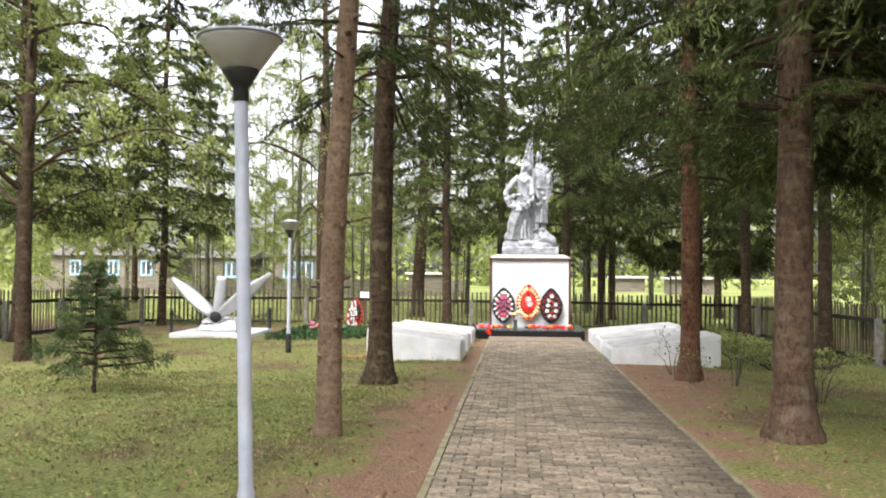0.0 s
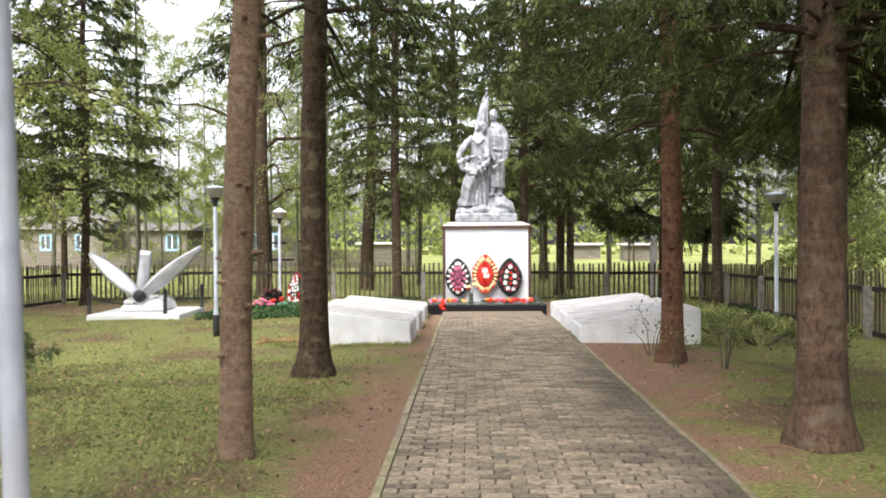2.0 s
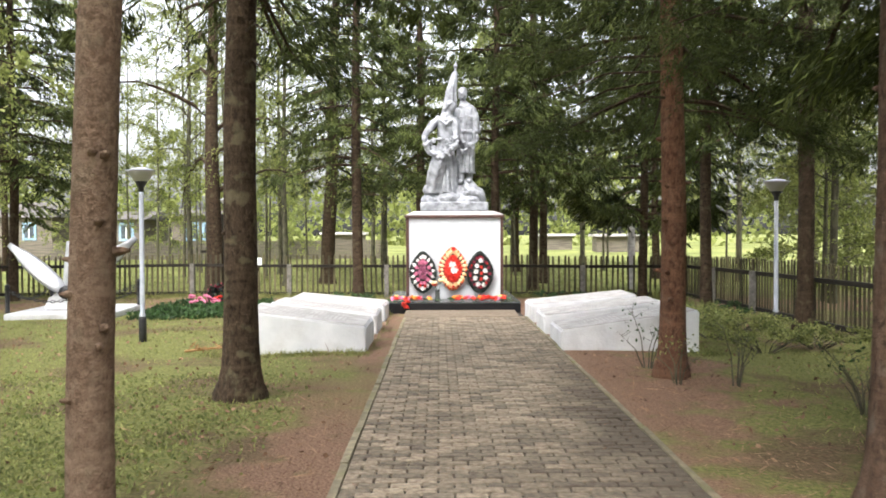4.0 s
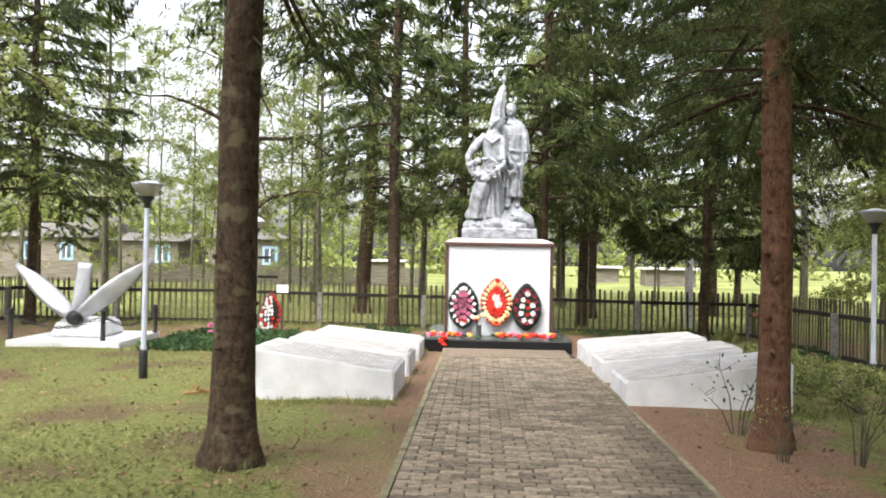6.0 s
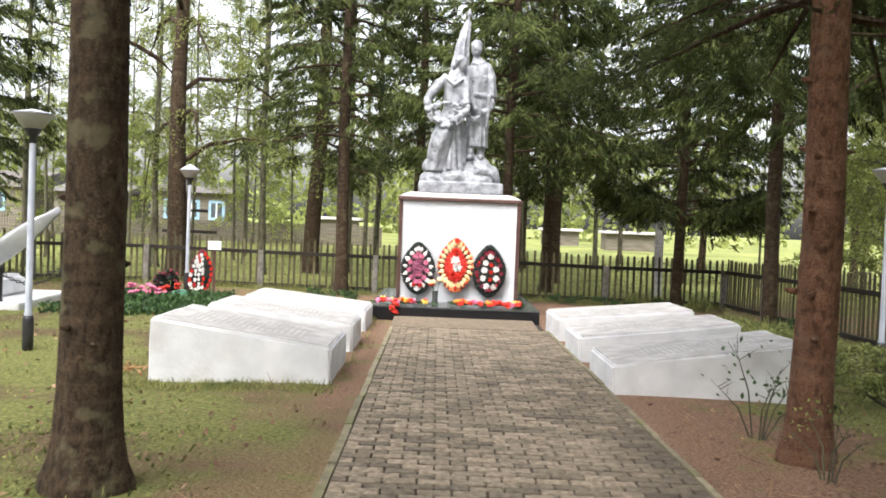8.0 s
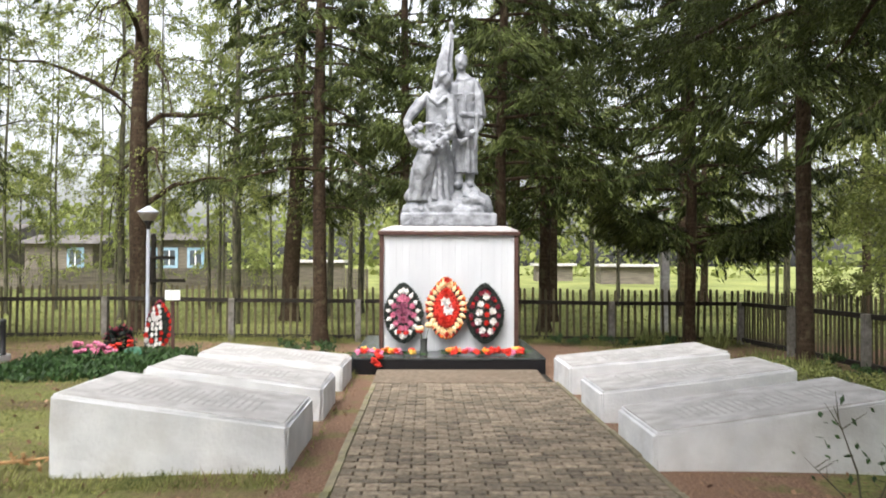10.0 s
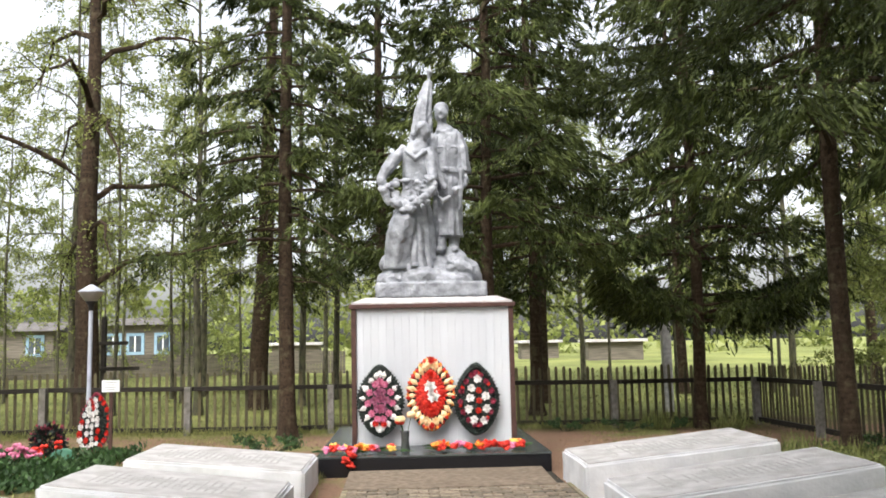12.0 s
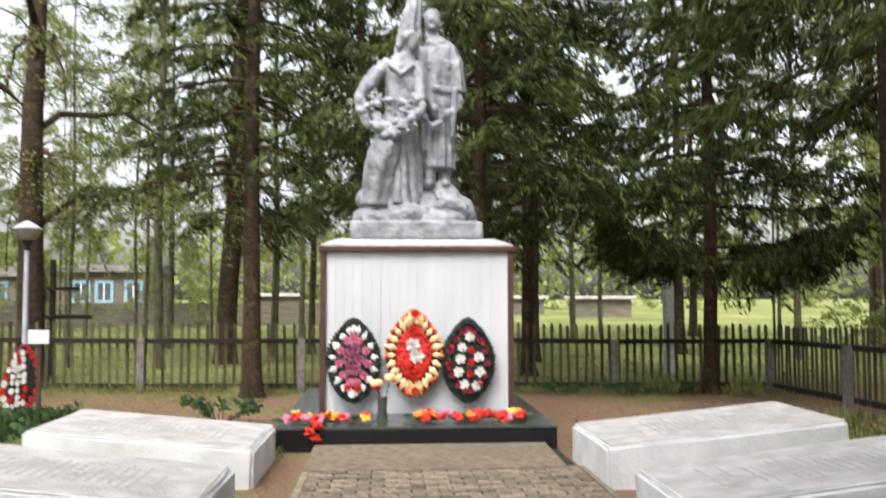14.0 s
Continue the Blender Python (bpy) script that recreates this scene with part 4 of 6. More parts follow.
    limb([(-0.3, 0.48, 4.03), (-0.42, 0.44, 3.92), (-0.55, 0.4, 3.74), (-0.635, 0.36, 3.58)], [0.088, 0.085, 0.078, 0.066])
    limb([(-0.63, 0.36, 3.6), (-0.58, 0.27, 3.45), (-0.46, 0.2, 3.35), (-0.34, 0.17, 3.27)], [0.066, 0.06, 0.05, 0.042])
    ball(-0.32, 0.16, 3.25, 0.055, 0.045, 0.05)
    limb([(0.0, 0.45, 4.0), (0.045, 0.36, 3.8), (0.04, 0.26, 3.58), (-0.02, 0.19, 3.38)], [0.082, 0.074, 0.062, 0.05])
    ball(-0.05, 0.17, 3.33, 0.05, 0.045, 0.055)
    limb([(-0.3, 0.35, 3.98), (-0.17, 0.31, 3.86), (-0.03, 0.33, 3.98)], [0.03, 0.03, 0.03], 8)
    for _ in range(90):
        a = math.pi * rng.uniform(0.86, 2.12)
        x, z = -0.28 + 0.3 * math.cos(a), 3.47 + 0.27 * math.sin(a)
        r = rng.uniform(0.025, 0.055)
        ball(x + rng.uniform(-0.05, 0.05), 0.17 + rng.uniform(-0.05, 0.04), z + rng.uniform(-0.05, 0.05), r, r, r * 0.7, (rng.uniform(0, 90), rng.uniform(0, 90), 0), 8)
    for _ in range(46):
        r = rng.uniform(0.025, 0.05)
        ball(-0.26 + rng.uniform(-0.22, 0.22), 0.22 + rng.uniform(-0.04, 0.04), 3.42 + rng.uniform(-0.12, 0.16), r, r, r * 0.7, (rng.uniform(0, 90), 0, 0), 8)
    me = bpy.data.meshes.new("statue")
    bm.to_mesh(me)
    bm.free()
    me.materials.append(M["silver"])
    ob = new("statue", me)
    re = ob.modifiers.new("blend", "REMESH")
    re.mode, re.voxel_size, re.use_smooth_shade = "VOXEL", 0.011, True
    for size, strength in ((0.13, 0.03), (0.045, 0.014)):
        cloud = bpy.data.textures.new("carving", "CLOUDS")
        cloud.noise_scale = size
        relief = ob.modifiers.new("carving", "DISPLACE")
        relief.texture, relief.strength, relief.mid_level, relief.texture_coords = cloud, strength, 0.5, "LOCAL"
    tagged(ob, "silver-painted statue group with furled banner on a rock", "statue")
    return ob


statue_mesh()


def teardrop(a):
    """Outline of a memorial wreath: pointed at the top, unit half-height."""
    x = math.sin(a) * 0.65
    z = math.cos(a)
    x *= 1.0 - 0.42 * max(0.0, z) ** 2.0 - 0.2 * max(0.0, -z) ** 2.0
    return x, z


def petal_ring(scale_x, scale_z, count, plen, pw, rng, depth, rows=1, spread=0.02):
    """Little pointed petals set on the outline, leaning outwards."""
    vs, fs = [], []
    for k in range(rows):
        for i in range(count):
            a = 2 * math.pi * (i + 0.5 * k) / count
            x, z = teardrop(a)
            x, z = x * scale_x, z * scale_z
            d = Vector((x / scale_x, 0, z / scale_z)).normalized()
            t = Vector((-d.z, 0, d.x))
            c = Vector((x, -depth - rng.uniform(0, spread), z)) - d * (k * plen * 0.5)
            o = len(vs)
            w, l = pw * rng.uniform(0.8, 1.2), plen * rng.uniform(0.8, 1.2)
            vs += [c - d * l * 0.4, c + t * w / 2 + Vector((0, -0.012, 0)), c + d * l * 0.6 + Vector((0, -0.006, 0)), c - t * w / 2 + Vector((0, -0.012, 0)), c + Vector((0, -0.03, 0)), c + Vector((0, 0.02, 0))]
            fs += [(o, o + 1, o + 4), (o + 1, o + 2, o + 4), (o + 2, o + 3, o + 4), (o + 3, o, o + 4), (o + 1, o, o + 5), (o + 2, o + 1, o + 5), (o + 3, o + 2, o + 5), (o, o + 3, o + 5)]
    return vs, fs


def rosette(bm, c, r, rng, petals=7, tilt=0.5):
    """A flower head of cupped petals with a core."""
    c = Vector(c)
    for ring, (rr, up) in enumerate(((1.0, 0.15), (0.62, 0.4), (0.3, 0.55))):
        for i in range(petals - ring):
            a = 2 * math.pi * i / (petals - ring) + ring * 0.5 + rng.uniform(-0.2, 0.2)
            d = Vector((math.cos(a), 0, math.sin(a)))
            t = Vector((-d.z, 0, d.x))
            n = Vector((0, -1, 0))
            p = [c + n * up * r * 0.3, c + d * r * rr * 0.6 + t * r * 0.35 + n * r * (up + 0.1), c + d * r * rr + n * r * (up + 0.25), c + d * r * rr * 0.6 - t * r * 0.35 + n * r * (up + 0.1)]
            q = [bm.verts.new(v) for v in p]
            bm.faces.new(q)


def wreath(x, z_top, half, layers, centre, seed, label, y=-0.06, lean=-4, zrot=0):
    rng = random.Random(seed)
    w = thing("memorial_wreath", label, "wreath", pose(x, y, z_top - half, lean, 0, zrot), "memorial wreaths")
    bm = bmesh.new()
    ring = [bm.verts.new((teardrop(2 * math.pi * i / 36)[0] * half * 0.98, 0, teardrop(2 * math.pi * i / 36)[1] * half * 0.98)) for i in range(36)]
    face = bm.faces.new(ring)
    ext = bmesh.ops.extrude_face_region(bm, geom=[face])
    bmesh.ops.translate(bm, verts=[g for g in ext["geom"] if isinstance(g, bmesh.types.BMVert)], vec=(0, -0.035, 0))
    part("backing", bm, M["wreath_green"], w, "dark green wreath backing")
    for k, (name, material, s, count, plen, pw, rows) in enumerate(layers):
        v, f = petal_ring(half * s, half * s, count, plen, pw, rng, 0.035 + 0.006 * k, rows)
        tagged(mesh_object(name, v, f, M[material], w), kind="stuff")
    for name, material, dx, dz, r in centre:
        bm = bmesh.new()
        rosette(bm, (dx, -0.075, dz), r, rng)
        part(name, bm, M[material], w)
    return w


def on_outline(scale, count, kind, r, turn=0.0):
    """Flowers set evenly along a smaller copy of the wreath's outline."""
    spots = [teardrop(2 * math.pi * (i + turn) / count) for i in range(count)]
    return [("flower", kind, x * scale, z * scale, r) for x, z in spots]


wreath(-0.655, 1.21, 0.43, [("leaf_ring", "wreath_green", 0.95, 64, 0.06, 0.045, 2), ("white_petal_ring", "petal_white", 0.74, 17, 0.11, 0.075, 1),
                            ("inner_leaves", "wreath_green", 0.45, 30, 0.1, 0.05, 2)],
       on_outline(0.23, 11, "pink", 0.05) + on_outline(0.11, 6, "mauve", 0.06, 0.5) + [("flower", "pink", 0, 0.2, 0.055), ("flower", "mauve", 0, 0.02, 0.06), ("flower", "pink", 0.01, -0.1, 0.06), ("flower", "red", -0.06, -0.27, 0.045), ("flower", "red", 0.04, -0.28, 0.045), ("flower", "petal_white", -0.01, -0.34, 0.045)], 31,
       "teardrop wreath with maroon and pink flowers and white edging")
wreath(-0.04, 1.31, 0.46, [("leaf_ring", "red", 0.9, 30, 0.07, 0.06, 1), ("outer_petals", "orange", 0.93, 20, 0.05, 0.05, 1), ("gold_ring", "gold", 0.77, 27, 0.15, 0.07, 1), ("red_petals", "red", 0.55, 34, 0.08, 0.055, 2), ("inner_petals", "red", 0.34, 22, 0.12, 0.07, 2)],
       [("flower", "petal_white", -0.01, 0.08, 0.085), ("flower", "petal_white", 0.03, -0.03, 0.085), ("flower", "red", 0, 0.22, 0.07), ("flower", "red", -0.02, -0.17, 0.075), ("flower", "red", 0.03, -0.22, 0.06)] + [("flower", "gold", -0.06, -0.31, 0.045), ("flower", "gold", 0.06, -0.32, 0.05), ("flower", "red", 0.0, -0.38, 0.045), ("flower", "red", 0.01, 0.4, 0.05), ("flower", "gold", 0.05, 0.33, 0.04)], 32,
       "teardrop wreath of red flowers with a cream-gold ring")
wreath(0.514, 1.205, 0.43, [("leaf_ring", "wreath_green", 0.95, 64, 0.06, 0.045, 2), ("inner_leaves", "wreath_green", 0.62, 44, 0.1, 0.05, 2), ("core_leaves", "wreath_green", 0.3, 24, 0.1, 0.05, 2)],
       on_outline(0.31, 15, "maroon", 0.042) + on_outline(0.315, 9, "red", 0.028, 0.4) + [("flower", "petal_white", 0.02, 0.24, 0.06), ("flower", "petal_white", -0.06, 0.13, 0.055), ("flower", "petal_white", 0.11, 0.03, 0.06), ("flower", "petal_white", -0.08, 0.01, 0.06), ("flower", "petal_white", -0.1, -0.12, 0.06), ("flower", "petal_white", 0.12, -0.12, 0.06), ("flower", "petal_white", -0.04, -0.25, 0.06), ("flower", "petal_white", 0.08, -0.26, 0.055), ("flower", "red", 0.03, 0.1, 0.045), ("flower", "red", 0.03, -0.02, 0.045), ("flower", "red", 0.02, -0.14, 0.045)], 33,
       "teardrop wreath of dark leaves with white and red flowers")


def cut_flower(x, y, z, colour, seed, stem=0.3, turn=0.0, label="cut flower lying on the granite base"):
    rng = random.Random(seed)
    fl = thing("cut_flower", label, "flower", pose(x, y, z, 0, 0, turn), "flowers laid on the granite base")
    bm = bmesh.new()
    for k in range(10):
        a, b = rng.uniform(0, 6.28), rng.uniform(-0.4, 1.2)
        d = Vector((math.cos(a) * math.cos(b), math.sin(a) * math.cos(b), math.sin(b)))
        c = d * 0.025 + Vector((0, 0, 0.045))
        m = Matrix.LocRotScale(c, d.to_track_quat("Z", "Y"), (0.03, 0.018, 0.045))
        bmesh.ops.create_icosphere(bm, subdivisions=1, radius=1, matrix=m)
    part("petals", bm, M[colour], fl, smooth=True)
    v, f = tube([(0, 0.02, 0.04), (0.01, stem * 0.5, 0.02), (0.03, stem, 0.012)], [0.006, 0.005, 0.004], 5)
    mesh_object("stem", v, f, M["plant"], fl)
    for s in (-1, 1):
        v, f = blades(np.array([[0.03 * s, stem * 0.5, 0.03], [0.035 * s, stem * 0.75, 0.025]]), np.array([[s * 0.8, 0.6, 0.2], [s, 0.3, 0.1]]), [0.13, 0.1], [0.03, 0.025], np.random.default_rng(seed))
        mesh_object("leaf", v, f, M["plant"], fl)


flower_rng = random.Random(8)
for i in range(46):
    if i < 17:
        fx = flower_rng.uniform(-1.25, -0.45)
    else:
        fx = flower_rng.uniform(-0.02, 0.98)
    hue = flower_rng.choice(["red", "red", "red", "red", "red", "red", "pink", "orange", "yellow"])
    cut_flower(fx, flower_rng.uniform(-0.84, -0.5), 0.225 + 0.03 * flower_rng.random(), hue, 100 + i, 0.28, flower_rng.uniform(-70, 70))
for dx, dz in ((-0.97, 0.08), (-1.02, 0.14), (-0.94, 0.19)):
    cut_flower(dx, -0.95, dz, "red", int(dz * 100), 0.2, 5, "red flower hanging over the granite edge")


def vase():
    v = thing("flower_vase", "small glass vase with cream and red flowers", "vase", pose(-0.36, -0.42, 0.225))
    part("jar", lathe([(0.05, 0), (0.055, 0.02), (0.045, 0.1), (0.05, 0.2), (0.058, 0.22)], 16), M["granite_top"], v, smooth=True)
    rng = random.Random(4)
    for i in range(5):
        x, y, z = rng.uniform(-0.09, 0.09), rng.uniform(-0.06, 0.06), 0.34 + rng.uniform(-0.05, 0.07)
        vs, fs = tube([(0, 0, 0.1), (x * 0.5, y * 0.5, 0.24), (x, y, z)], [0.005, 0.005, 0.004], 5)
        mesh_object("stem", vs, fs, M["plant"], v)
        bm = bmesh.new()
        for k in range(8):
            a = k * 0.785
            m = Matrix.LocRotScale((x + 0.03 * math.cos(a), y + 0.03 * math.sin(a), z + 0.02), None, (0.03, 0.03, 0.04))
            bmesh.ops.create_icosphere(bm, subdivisions=1, radius=1, matrix=m)
        part("bloom", bm, M["gold" if i < 3 else "red"], v, smooth=True)


vase()


# ---- grave slabs ----
def grave_slab(x_in, x_out, y0, y1, z_in, z_out, seed, label):
    rng = random.Random(seed)
    g = thing("grave_slab", label, "grave", pose(0, 0, 0), "whitewashed grave slabs")
    bm = box(min(x_in, x_out), max(x_in, x_out), y0, y1, -0.35, 1.0)
    for v in bm.verts:
        t = (v.co.x - x_in) / (x_out - x_in)
        if v.co.z > 0.5:
            v.co.z = z_in + (z_out - z_in) * t
    bmesh.ops.bevel(bm, geom=bm.edges[:], offset=0.025, segments=2, affect="EDGES")
    bmesh.ops.subdivide_edges(bm, edges=bm.edges[:], cuts=3, use_grid_fill=True)
    for v in bm.verts:
        v.co += Vector((rng.uniform(-1, 1), rng.uniform(-1, 1), rng.uniform(-0.6, 0.6))) * 0.007
    part("body", bm, M["white"], g, "whitewashed concrete body", smooth=False)
    sx = 1 if x_out > x_in else -1
    L = abs(x_out - x_in)
    slope = math.atan2(z_out - z_in, L)
    panel = part("panel", box(0.035, L - 0.035, 0.035, y1 - y0 - 0.035, -0.02, 0.005, 0.004), M["slabtop"], g, "grey weathered inscription panel")
    m = Matrix.Translation((x_in, y0, z_in + 0.004)) @ Matrix.Diagonal((sx, 1, 1, 1)) @ Euler((0, -slope, 0)).to_matrix().to_4x4()
    panel.data.transform(m)
    panel.data.flip_normals() if sx < 0 else None
    depth = y1 - y0 - 0.26
    vs, fs = [], []
    for i in range(int((L - 0.5) / 0.062)):
        u = 0.3 + i * 0.062
        if rng.random() < 0.1:
            continue
        a, b = 0.24 + rng.uniform(0, 0.05), 0.14 + depth * rng.uniform(0.55, 0.85)
        o = len(vs)
        vs += [m @ Vector(q) for q in ((u, a, 0.0075), (u + 0.022, a, 0.0075), (u + 0.022, b, 0.0075), (u, b, 0.0075))]
        fs.append((o, o + 1, o + 2, o + 3))
    mesh_object("inscription_lines", vs, fs, M["letters"], g, "illegible engraved lines of names")


for k, (y0, y1) in enumerate(((-6.2, -5.05), (-4.35, -3.3), (-2.6, -1.4))):
    grave_slab(1.31, 3.17, y0, y1, 0.27 + 0.02 * k, 0.53 - 0.02 * k, 40 + k, "whitewashed sloping grave slab with illegible names")
for k, (y0, y1) in enumerate(((-6.25, -4.95), (-4.25, -3.15), (-2.4, -1.15))):
    grave_slab(-1.3, -2.98, y0, y1, 0.34 - 0.025 * k, 0.56 - 0.055 * k, 50 + k, "whitewashed sloping grave slab with illegible names")


# ---- lamp posts ----
def lamp_post(x, y, turn=0.0, lean=0.0, tall=2.42, lid=0.045):
    lamp = thing("lamp_post", "pale grey lamp post with cone-shaped milky shade and black foot", "street lamp", at(x, y, turn) @ pose(0, 0, 0, 0, lean, 0), "garden lamp posts")
    part("foot", lathe([(0.058, -0.3), (0.058, 0.34), (0.05, 0.385)], 18), M["black"], lamp, "black painted steel foot", smooth=True)
    part("pole", lathe([(0.045, 0.36), (0.045, 0.41), (0.036, 0.44), (0.034, tall - 0.16), (0.030, tall - 0.14)], 18), M["pole"], lamp, "pale grey painted pole", smooth=True)
    part("neck", lathe([(0.036, tall - 0.16), (0.04, tall - 0.15), (0.04, tall - 0.09), (0.045, tall - 0.085), (0.095, tall - 0.005), (0.095, tall), (0.06, tall + 0.002)], 20), M["black"], lamp, "black lamp neck", smooth=True)
    part("shade", lathe([(0.09, tall + 0.003), (0.10, tall + 0.005), (0.198, tall + 0.14), (0.205, tall + 0.15), (0.2, tall + 0.157), (0.06, tall + 0.16)], 28), M["glass"], lamp, "milky grey cone shade", smooth=True)
    part("lid", lathe([(0.202, tall + 0.158), (0.218, tall + 0.16), (0.215, tall + 0.168), (0.12, tall + 0.168 + lid * 0.5), (0.03, tall + 0.166 + lid), (0.005, tall + 0.167 + lid)], 28), M["pole"], lamp, "pale domed lamp lid", smooth=True)
    return lamp


lamp_post(-1.66, -16.97, 0, -1.7, 2.54)
lamp_post(-4.8, -4.75, 30)
lamp_post(-5.7, 4.2, 60, lid=0.12)
lamp_post(5.35, -3.3, 100)


# ---- propeller memorial ----
def tapered(x0, x1, y0, y1, z0, z1, top):
    """A block whose sides lean inwards, with worn edges."""
    bm = box(x0, x1, y0, y1, z0, z1)
    cx, cy = (x0 + x1) / 2, (y0 + y1) / 2
    for v in bm.verts:
        if v.co.z > (z0 + z1) / 2:
            v.co.x, v.co.y = cx + (v.co.x - cx) * top, cy + (v.co.y - cy) * top
    bmesh.ops.bevel(bm, geom=bm.edges[:], offset=0.06, segments=3, affect="EDGES")
    return bm


def propeller_memorial():
    cx, cy = -7.85, 0.1
    z = ground_z(cx, cy)
    base = thing("stepped_plinth", "whitewashed two-step concrete plinth on the lawn", "plinth", pose(cx, cy, z, 0, 0, 4))
    part("lower_step", box(-1.0, 1.02, -1.15, 1.2, -0.3, 0.13, 0.04), M["white"], base)
    part("upper_step", tapered(-0.5, 0.5, -0.6, 0.75, 0.12, 0.46, 0.78), M["white"], base)
    prop = thing("propeller", "three-bladed grey aircraft propeller set upright on a white plinth", "propeller", pose(cx, cy - 0.5, z + 0.48, 0, 0, 4))
    part("hub", lathe([(0.03, -0.2), (0.09, -0.17), (0.13, -0.08), (0.14, 0.05), (0.12, 0.12)], 16, m=pose(0, 0, 0.02, 90, 0, 0)), M["black"], prop, "dark propeller hub", smooth=True)
    for k, (ang, length) in enumerate(((-50, 1.5), (50, 1.7), (4, 1.0))):
        bm = bmesh.new()
        rows = []
        for i in range(9):
            s = i / 8
            w = 0.10 + 0.13 * math.sin(math.pi * min(1, s * 1.05 + 0.08)) ** 0.8
            if s > 0.9:
                w *= 0.62 if k < 2 else 0.95
            w = w if k < 2 else 0.17
            tw = radians(38 - 26 * s)
            th = 0.05 * (1 - s) + 0.012
            ring = []
            for j in range(8):
                a = 2 * math.pi * j / 8
                px, py = w * 0.8 * math.cos(a), th * math.sin(a)
                ring.append(bm.verts.new((px * math.cos(tw) - py * math.sin(tw), px * math.sin(tw) + py * math.cos(tw), 0.05 + s * length)))
            rows.append(ring)
        for a, b in zip(rows, rows[1:]):
            for j in range(8):
                bm.faces.new((a[j], a[(j + 1) % 8], b[(j + 1) % 8], b[j]))
        bm.faces.new(rows[-1])
        bm.faces.new(rows[0][::-1])
        bmesh.ops.transform(bm, matrix=pose(0, 0.12 if k == 2 else 0, 0, -6, ang, 0), verts=bm.verts[:])
        part("propeller_blade", bm, M["blade_metal"], prop, smooth=True)
    posts = []
    for dx, dy in ((-0.95, -0.98), (0.75, -0.98), (0.95, 0.95), (-0.95, 0.95)):
        p = thing("bollard", "short black steel bollard carrying a chain", "bollard", pose(cx + dx, cy + dy, z + 0.13), "bollards round the plinth")
        part("shaft", lathe([(0.05, 0), (0.05, 0.03), (0.042, 0.04), (0.042, 0.5), (0.05, 0.52), (0.03, 0.56), (0.008, 0.57)], 14), M["black"], p, smooth=True)
        part("eye", box(-0.055, 0.055, -0.012, 0.012, 0.44, 0.47, 0.004), M["black"], p)
        posts.append(Vector((cx + dx, cy + dy, z + 0.13 + 0.46)))
    for a, b in zip(posts, posts[1:] + posts[:1]):
        n = 22
        pieces = []
        for i in range(n):
            t = (i + 0.5) / n
            c = a.lerp(b, t) - Vector((0, 0, 0.24 * (1 - (2 * t - 1) ** 2)))
            d = (b - a).normalized()
            s = Vector((0, 0, 1)) if i % 2 else Vector((d.y, -d.x, 0))
            pts = [c + d * 0.05 * math.cos(q) + s * 0.022 * math.sin(q) for q in np.linspace(0, 2 * math.pi, 9)]
            pieces.append(tube(pts, [0.009] * 9, 5))
        v, f = join(pieces)
        tagged(mesh_object("chain", v, f, M["black"]), "black steel chain hanging between bollards", "chain", "chains round the plinth")


propeller_memorial()


